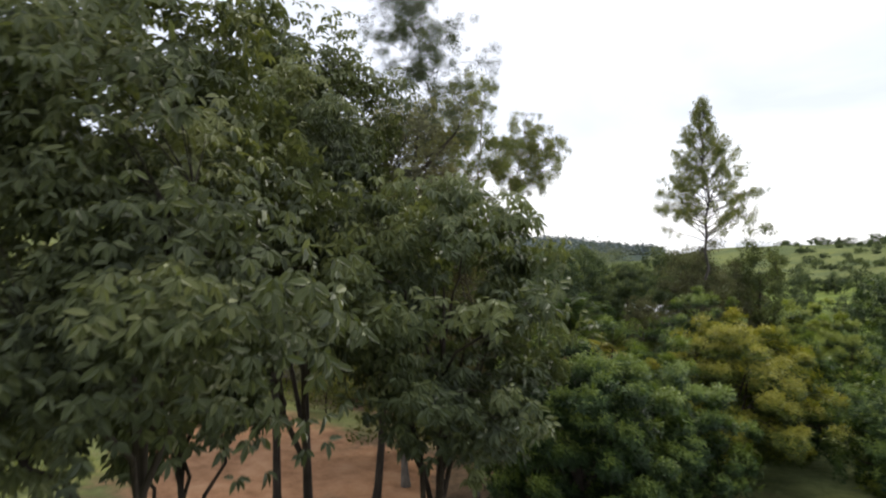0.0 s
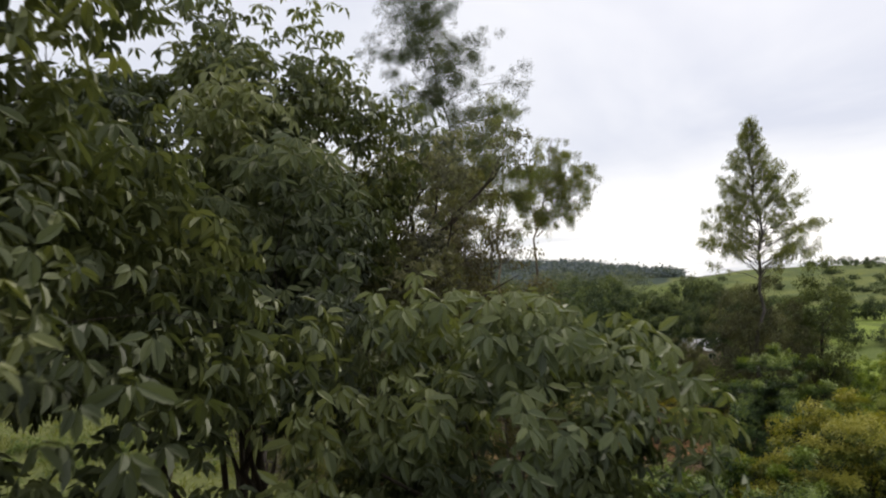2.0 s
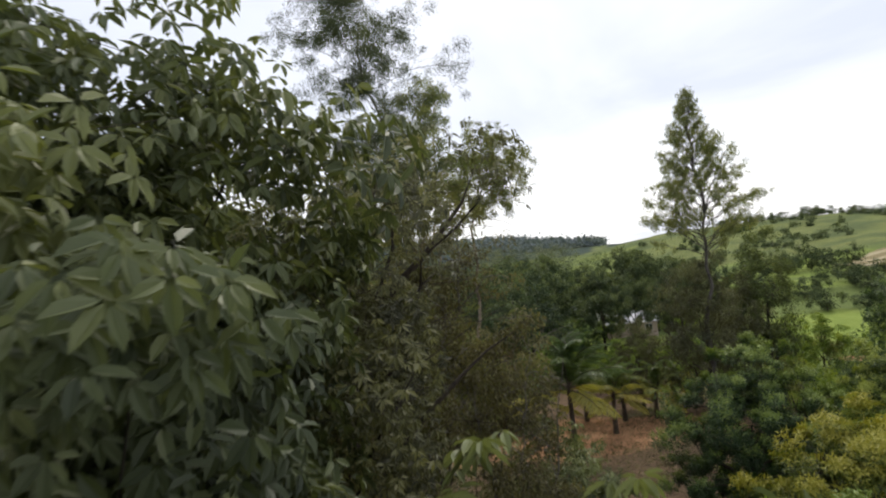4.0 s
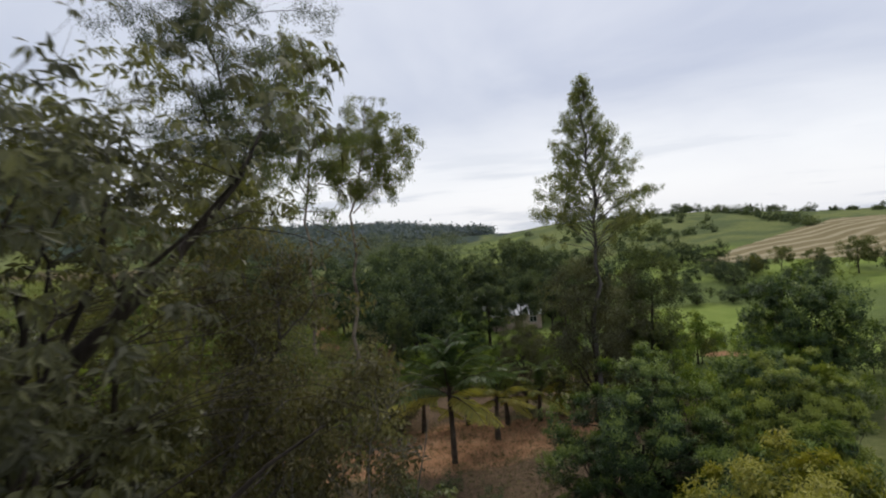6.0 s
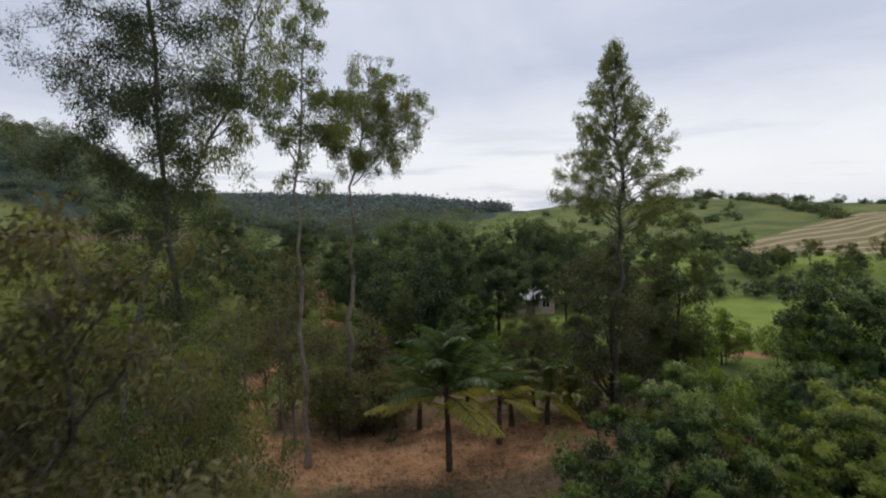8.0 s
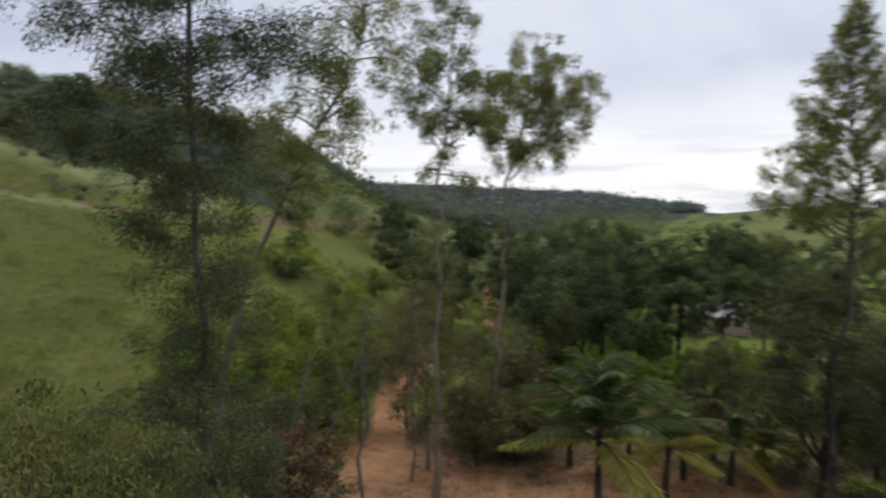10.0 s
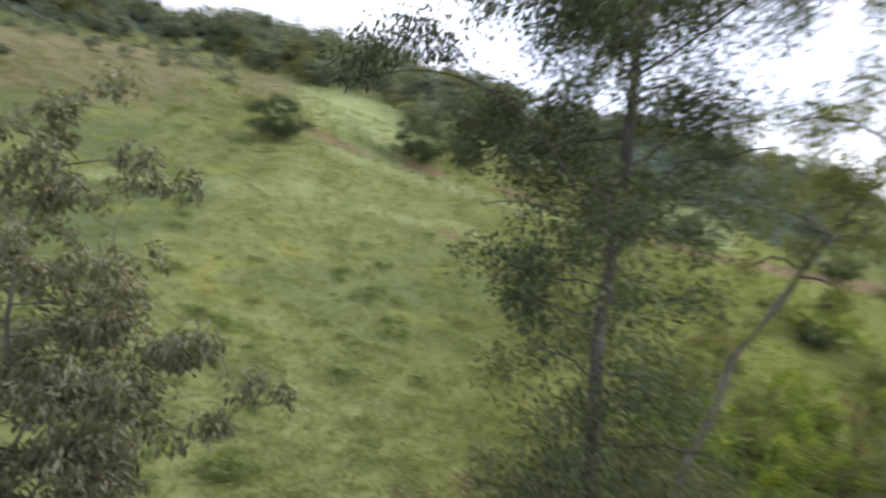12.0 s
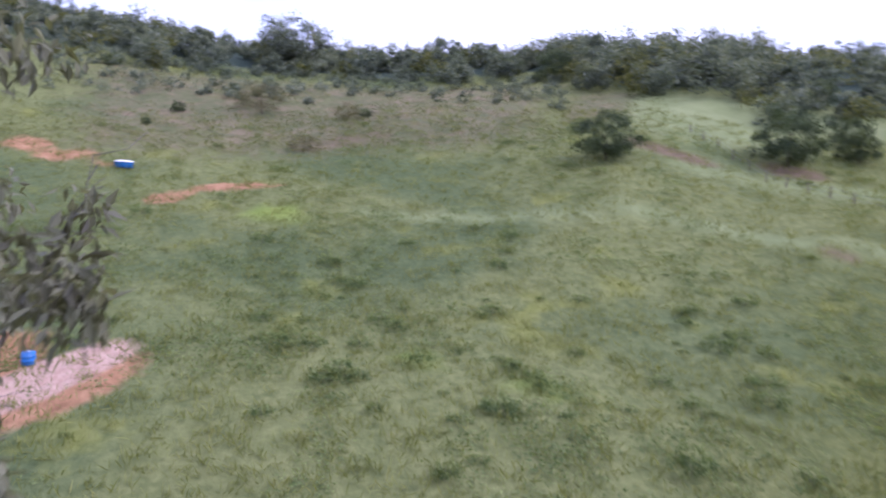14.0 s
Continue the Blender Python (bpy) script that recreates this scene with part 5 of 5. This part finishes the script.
# ---- far side of the valley ----
FT = "trees in the far meadow"
far_tree = plant("tree", "round tree standing alone in the far meadow", "tree", (121.5, 122.0), 8.8, 8.6, LEAF_OLIVE, 91, FT, stem=0.15, leaves=4200, clumps=50, leaf=(0.42, 0.16))
far_dark = plant("tree", "dark tree in a far hedgerow", "tree", (80.0, 121.0), 5.0, 7.0, LEAF_DARK, 92, FT, stem=0.0, leaves=1800, clumps=50, leaf=(0.44, 0.17), fresh_lit=0.2)
for x, y, k in ((121.6, 133.4, 0.6), (115.7, 137.0, 0.7), (109.0, 138.5, 0.6), (128, 128, 0.5)):
    repeat(far_tree, x, y, k, 50 * x)
spots = [(86 + 5 * i + rng.normal(0, 1.5), 118 + 1.2 * i + rng.normal(0, 2), 0.8) for i in range(8)] + [(70 + 6 * i, 140 + rng.normal(0, 3), 0.9) for i in range(8)]
spots += [(*polar(33 + 1.2 * i + rng.normal(0, 0.3), 172 + 4 * i + rng.normal(0, 4)), 1.1) for i in range(7)]
spots += [(*polar(rng.uniform(16, 60), rng.uniform(130, 185)), rng.uniform(0.5, 1.1)) for i in range(18)]
for x, y, k in spots:
    repeat(far_dark, x, y, k, rng.uniform(0, 360), tall=rng.uniform(0.8, 1.3))
hedge = [(*polar(40.5 + 0.3 * i, 418 - 6.4 * i + rng.normal(0, 3)), rng.uniform(3, 6), rng.uniform(5, 9)) for i in range(24)]
hedge += [(*polar(rng.uniform(29, 60), 432 + rng.normal(0, 6)), rng.uniform(2.5, 6), rng.uniform(4, 8)) for i in range(60)]
hedge += [(*polar(37.8 + rng.normal(0, 0.8), 432 + rng.normal(0, 5)), rng.uniform(5, 8), 9) for i in range(8)]
hedge += [(*polar(rng.uniform(22, 40), rng.uniform(210, 420)), rng.uniform(2.5, 5), rng.uniform(4, 8)) for i in range(60)]
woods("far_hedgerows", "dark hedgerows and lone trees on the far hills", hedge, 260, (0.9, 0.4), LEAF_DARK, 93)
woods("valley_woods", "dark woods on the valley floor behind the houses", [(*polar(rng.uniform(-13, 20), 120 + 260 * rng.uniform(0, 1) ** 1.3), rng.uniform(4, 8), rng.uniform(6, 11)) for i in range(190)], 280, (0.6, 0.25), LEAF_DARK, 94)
woods("far_valley_woods", "haze-tinted woods at the foot of the far hill", [(*polar(rng.uniform(-6, 17), rng.uniform(300, 460)), rng.uniform(9, 15), rng.uniform(12, 18)) for i in range(90)], 280, (0.9, 0.4), LEAF_HAZED, 101)
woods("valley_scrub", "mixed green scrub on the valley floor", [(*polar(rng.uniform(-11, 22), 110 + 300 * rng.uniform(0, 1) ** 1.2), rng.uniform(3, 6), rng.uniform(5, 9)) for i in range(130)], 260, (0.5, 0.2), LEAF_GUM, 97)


def scattered(name, label, category, places, count, spread, leaf, material, seed, lift=0.5, upright=0.0, level=1.0):
    """Leaves or blades strewn in tufts over the ground, as one mass."""
    r = np.random.RandomState(seed)
    c = np.array([(x, y, ground_z(x, y)) for x, y in places])
    idx = np.repeat(np.arange(len(c)), count)
    k = r.uniform(0.6, 1.4, len(c))[idx]
    pos = c[idx] + r.normal(0, 1, (len(idx), 3)) * (spread, spread, 0) * k[:, None]
    pos[:, 2] += np.abs(r.normal(0, lift, len(idx))) * k
    way = unit(r.normal(0, 1, (len(idx), 3)) * (1, 1, level) + (0, 0, upright))
    v, q, tone = leaf_arrays(pos, way, leaf[0] * k * r.uniform(0.6, 1.4, len(idx)), leaf[1] * k, np.clip(r.normal(0.5, 0.2, len(c)), 0, 1)[idx] + r.normal(0, 0.1, len(idx)), r)
    return tagged(new(name, quad_mesh(name, v, q, material, tone)), label, category, kind="stuff")


def far_wood_place():
    az = rng.uniform(-16, 19.5)
    return polar(az, rng.uniform(np.interp(az, (-16, 4, 11, 20), (290, 340, 480, 570)), 690))


# the blue of these leaves is painted haze
scattered("far_woods", "dark woods covering the far hill", "woods", [far_wood_place() for i in range(7000)], 13, 3.6, (2.2, 2.3), LEAF_HAZED_BLUE, 95, 2.4)
GREEN_BLADES = leaf_material("grass_blades", (0.125, 0.148, 0.052), (0.180, 0.200, 0.072), (0.248, 0.252, 0.100), 0.45, 0.7, 0.15)
scattered("grass", "long tufted grass on the hillside", "grass", [polar(rng.uniform(-122, -8), 17 + 92 * rng.uniform(0, 1) ** 0.75) for i in range(14000)], 9, 0.3, (0.5, 0.05), GREEN_BLADES, 96, 0.03, 1.4)


ta, tr = np.radians(rng.uniform(-122, -8, 16000)), 18 + 85 * rng.uniform(0, 1, 16000) ** 0.75
tx, ty = HUB[0] + tr * np.sin(ta), HUB[1] + tr * np.cos(ta)
drift = value_noise(tx / 7, ty / 4, 8) + 0.6 * value_noise(tx / 2.2, ty / 1.6, 9) > 0.12
tufts = [(float(x), float(y)) for x, y in zip(tx[drift][:5200], ty[drift][:5200])]
scattered("weeds", "leafy green weeds in drifts on the hillside", "weeds", tufts, 20, 0.4, (0.2, 0.085), LEAF_WEED, 98, 0.17, 0.25, 0.5)


scattered("heath", "low brownish heath below the ridge woods", "heath", [polar(rng.uniform(-112, -58), rng.uniform(92, 142)) for i in range(1700)], 14, 0.9, (0.34, 0.12), LEAF_OLIVE, 99, 0.25, 0.3)
scattered("dry_litter", "dry stalks and fallen leaves on the clearing", "litter", [(rng.uniform(1, 22), rng.uniform(43, 66)) for i in range(1500)], 9, 0.45, (0.28, 0.035), LEAF_DRY, 100, 0.05, 0.5)


# ---- buildings, tanks and fence ----
def plain(name, colour, spread=0.25, roughness=0.8, scale=3.0, bump=0.0):
    k = Mat(name, roughness, 0.3)
    n = k.noise(scale, 5.0, 0.65)
    k.colour(k.ramp(k.math("ADD", k.math("MULTIPLY", n, 0.6), k.math("MULTIPLY", k.noise(scale * 0.2, 3.0), 0.4)), [(0.3, tuple((1 - spread) * c for c in colour)), (0.7, tuple(min(1, (1 + spread * 0.5) * c) for c in colour))]))
    if bump:
        k.bump(n, 0.4, bump)
    return k.m


WALL_PINK, WALL_WHITE = plain("pinkish_plaster", (0.55, 0.42, 0.38)), plain("white_plaster", (0.72, 0.70, 0.66))
ROOF_PALE, ROOF_CLAY = plain("weathered_sheet_roof", (0.55, 0.55, 0.54), 0.3), plain("clay_tiles", (0.24, 0.155, 0.12), 0.4)
DARK_OPENING, DOOR_WOOD = plain("window_glass", (0.02, 0.025, 0.03), 0.2, 0.15), plain("painted_door", (0.16, 0.11, 0.08))
TANK_BLUE, LID_WHITE = plain("blue_plastic", (0.03, 0.16, 0.48), 0.2, 0.4), plain("white_plastic", (0.75, 0.76, 0.78), 0.1, 0.5)
POST_WOOD, WIRE_STEEL = plain("weathered_post_wood", (0.16, 0.13, 0.10), 0.4), plain("fence_wire", (0.25, 0.25, 0.25), 0.2, 0.5)


def box_mesh(name, lo, hi, material, bevel=0.0):
    bm = bmesh.new()
    bmesh.ops.create_cube(bm, size=1.0)
    for v in bm.verts:
        v.co = [(a + b) / 2 + c * (b - a) for a, b, c in zip(lo, hi, v.co)]
    if bevel:
        bmesh.ops.bevel(bm, geom=bm.edges[:], offset=bevel, segments=2, affect="EDGES")
    me = bpy.data.meshes.new(name)
    bm.to_mesh(me)
    bm.free()
    me.materials.append(material)
    return me


def house(label, place, turn, length, depth, eaves, wall_mat, roof_mat, windows):
    """A small one-storey house with a gable roof that overhangs its walls."""
    z = ground_z(*place) - 0.2
    root = tagged(new("house"), label, "house")
    root.matrix_basis = pose(*place, z, 0, 0, turn)
    L, D, t, ridge = length / 2, depth / 2, 0.2, eaves + depth * 0.24
    for lo, hi in (((-L, -D, 0), (L, -D + t, eaves)), ((-L, D - t, 0), (L, D, eaves))):
        part("wall", box_mesh("wall", lo, hi, wall_mat), root)
    for side in (-1, 1):
        bm = bmesh.new()
        x0, x1 = sorted((side * L, side * (L - t)))
        rim = [(-D + t, 0), (D - t, 0), (D - t, eaves), (0, ridge - 0.12), (-D + t, eaves)]
        a, b = [[bm.verts.new((x, y, h)) for y, h in rim] for x in (x0, x1)]
        bm.faces.new(a), bm.faces.new(b[::-1])
        for i in range(5):
            bm.faces.new((a[i], b[i], b[(i + 1) % 5], a[(i + 1) % 5]))
        bmesh.ops.recalc_face_normals(bm, faces=bm.faces[:])
        me = bpy.data.meshes.new("gable_wall")
        bm.to_mesh(me), bm.free()
        me.materials.append(wall_mat)
        part("gable_wall", me, root)
        # one slope of the roof, of overlapping sheets
        rise = math.degrees(math.atan2(ridge - eaves, D))
        span = math.hypot(D + 0.5, (ridge - eaves) * (D + 0.5) / D)
        slope = part("roof_slope", box_mesh("roof_slope", (-L - 0.4, 0, -0.04), (L + 0.4, span, 0.04), roof_mat), root)
        slope.matrix_basis = pose(0, 0, ridge + 0.03, -rise if side > 0 else rise, 0, 0) if side > 0 else pose(0, 0, ridge + 0.03, 0, 0, 180) @ pose(0, 0, 0, -rise, 0, 0)
        rib = box_mesh("roof_rib", (-0.03, 0.02, 0.04), (0.03, span - 0.02, 0.07), roof_mat)
        n = int((2 * L + 0.8) / 0.9)
        for i in range(n + 1):
            part("roof_rib", rib, slope).location = (-L - 0.35 + i * (2 * L + 0.7) / n, 0, 0)
    for i, x in enumerate(windows):
        for side in (-1, 1):
            if i == 1:
                w = part("door", box_mesh("door", (x - 0.45, side * D - 0.05, 0.2), (x + 0.45, side * D + 0.05, 2.25), DOOR_WOOD, 0.01), root)
                part("door_handle", box_mesh("door_handle", (x + 0.3, side * D - 0.09, 1.15), (x + 0.36, side * D + 0.09, 1.25), LID_WHITE), w)
            else:
                w = part("window", box_mesh("window_frame", (x - 0.6, side * D - 0.06, 1.1), (x + 0.6, side * D + 0.06, 2.15), LID_WHITE, 0.01), root)
                for k in (-1, 1):
                    part("pane", box_mesh("pane", (x + k * 0.29 - 0.25, side * D - 0.075, 1.18), (x + k * 0.29 + 0.25, side * D + 0.075, 2.07), DARK_OPENING), w)
    return root


house("pinkish plastered house with a pale sheet roof among trees", (39.6, 115.4), -12, 8.0, 6.0, 2.7, WALL_PINK, ROOF_PALE, (-2.6, 0.0, 2.6))
house("small pale-roofed house behind dark trees", (43.5, 150.0), 15, 8.0, 5.5, 2.6, WALL_WHITE, ROOF_PALE, (-2.2, 0.0, 2.2))
house("white plastered house with a clay roof behind mango trees", (39.8, 43.2), 36, 8.0, 6.0, 2.7, WALL_WHITE, ROOF_CLAY, (-2.6, 0.0, 2.6))


def lathe(name, profile, material, sides=24):
    t = Tubes()
    t.add([(0, 0, z) for _, z in profile], [max(r, 0.002) for r, _ in profile], sides)
    return t.mesh(name, material)


def water_tank(label, place, radius, height):
    root = tagged(new("water_tank"), label, "tank")
    root.location = (*place, ground_z(*place) - 0.03)
    part("tank_body", lathe("tank_body", [(0, 0), (0.86 * radius, 0.001), (0.9 * radius, 0.04), (0.94 * radius, 0.45 * height), (0.97 * radius, 0.47 * height), (0.97 * radius, 0.5 * height), (radius, 0.97 * height), (1.05 * radius, height), (0.95 * radius, 1.001 * height)], TANK_BLUE), root)
    part("lid", lathe("lid", [(1.07 * radius, height), (1.07 * radius, height + 0.06), (0.9 * radius, height + 0.16), (0.4 * radius, height + 0.22), (0, height + 0.24)], LID_WHITE), root, "white domed lid")
    return root


water_tank("blue plastic water tank with a white lid on the hillside", (-82.0, 14.2), 1.0, 0.65)


def barrel(label, place):
    root = tagged(new("barrel"), label, "barrel")
    root.location = (*place, ground_z(*place) - 0.02)
    root.scale = (0.75, 0.75, 0.7)
    part("drum", lathe("drum", [(0, 0), (0.42, 0.001), (0.45, 0.05), (0.46, 0.33), (0.49, 0.36), (0.46, 0.39), (0.46, 0.66), (0.49, 0.69), (0.46, 0.72), (0.45, 1.0), (0.40, 1.04), (0, 1.041)], TANK_BLUE), root)
    part("bung", lathe("bung", [(0.07, 1.04), (0.07, 1.09), (0, 1.091)], LID_WHITE), root, "white screw bung")
    return root


barrel("blue plastic barrel on bare sandy soil", (-40.8, 21.0))


def fence(label, points, step=2.6):
    """Posts with two strands of wire along a line of places."""
    root = tagged(new("fence"), label, "fence")
    posts = []
    for (ax, ay), (bx, by) in zip(points, points[1:]):
        n = max(1, round(math.hypot(bx - ax, by - ay) / step))
        posts += [(ax + (bx - ax) * i / n, ay + (by - ay) * i / n) for i in range(n)]
    t = Tubes()
    t.add([(0, 0, -0.2), (0, 0, 0.5), (0.02, 0, 1.1), (0.02, 0, 1.25), (0.02, 0, 1.251)], [0.07, 0.065, 0.06, 0.055, 0.002], 7)
    me = t.mesh("post", POST_WOOD)
    for x, y in posts:
        ob = part("post", me, root)
        ob.matrix_basis = pose(x, y, ground_z(x, y), rng.normal(0, 3), rng.normal(0, 3), rng.uniform(0, 360))
    for h in (0.55, 1.05):
        t = Tubes()
        t.add([(x, y, ground_z(x, y) + h) for x, y in posts], np.full(len(posts), 0.008), 4)
        part("wire", t.mesh("wire", WIRE_STEEL), root)
    return root


fence("old post-and-wire fence across the hillside", [(-80, 84), (-66, 85), (-57, 88), (-46, 100)])
fence("short post-and-wire fence at the edge of the pasture", [(-16, 40), (-12.5, 46), (-11, 54), (-12, 64)], 3.0)


def dead_stem(label, base, tip, radius, seed):
    r = np.random.RandomState(seed)
    z = ground_z(*base) - 0.1
    root = tagged(new("dead_tree"), label, "tree")
    root.location = (*base, z)
    end = np.array((tip[0] - base[0], tip[1] - base[1], tip[2] - z))
    p = limb_path((0, 0, 0), end, r, 0.02, 0.03, 8)
    t = Tubes()
    t.add(p, np.linspace(radius, radius * 0.3, 8), 7)
    part("trunk", t.mesh("trunk", BARK_GREY), root)
    for i in (4, 5, 6):
        t = Tubes()
        t.add(limb_path(p[i], p[i] + r.normal(0, 0.8, 3) + (0, 0, 1.0), r, 0.1, 0.08, 5), np.linspace(radius * 0.4, 0.008, 5), 5)
        part("branch", t.mesh("branch", BARK_GREY), root)
    return root


dead_stem("leaning bare grey stem among dark shrubs", (-3.6, 46.5), (-0.4, 46.9, 5.2), 0.10, 5)
dead_stem("thin leaning bare stem among dark shrubs", (-2.4, 48.5), (0.6, 48.8, 4.4), 0.08, 6)
dead_stem("slender pole-like grey trunk at the clearing's edge", (1.5, 61.8), (1.6, 61.8, 6.0), 0.09, 7)
dead_stem("slender pole-like grey trunk beside a dirt path", (-0.3, 55.0), (-0.2, 55.2, 5.5), 0.10, 8)
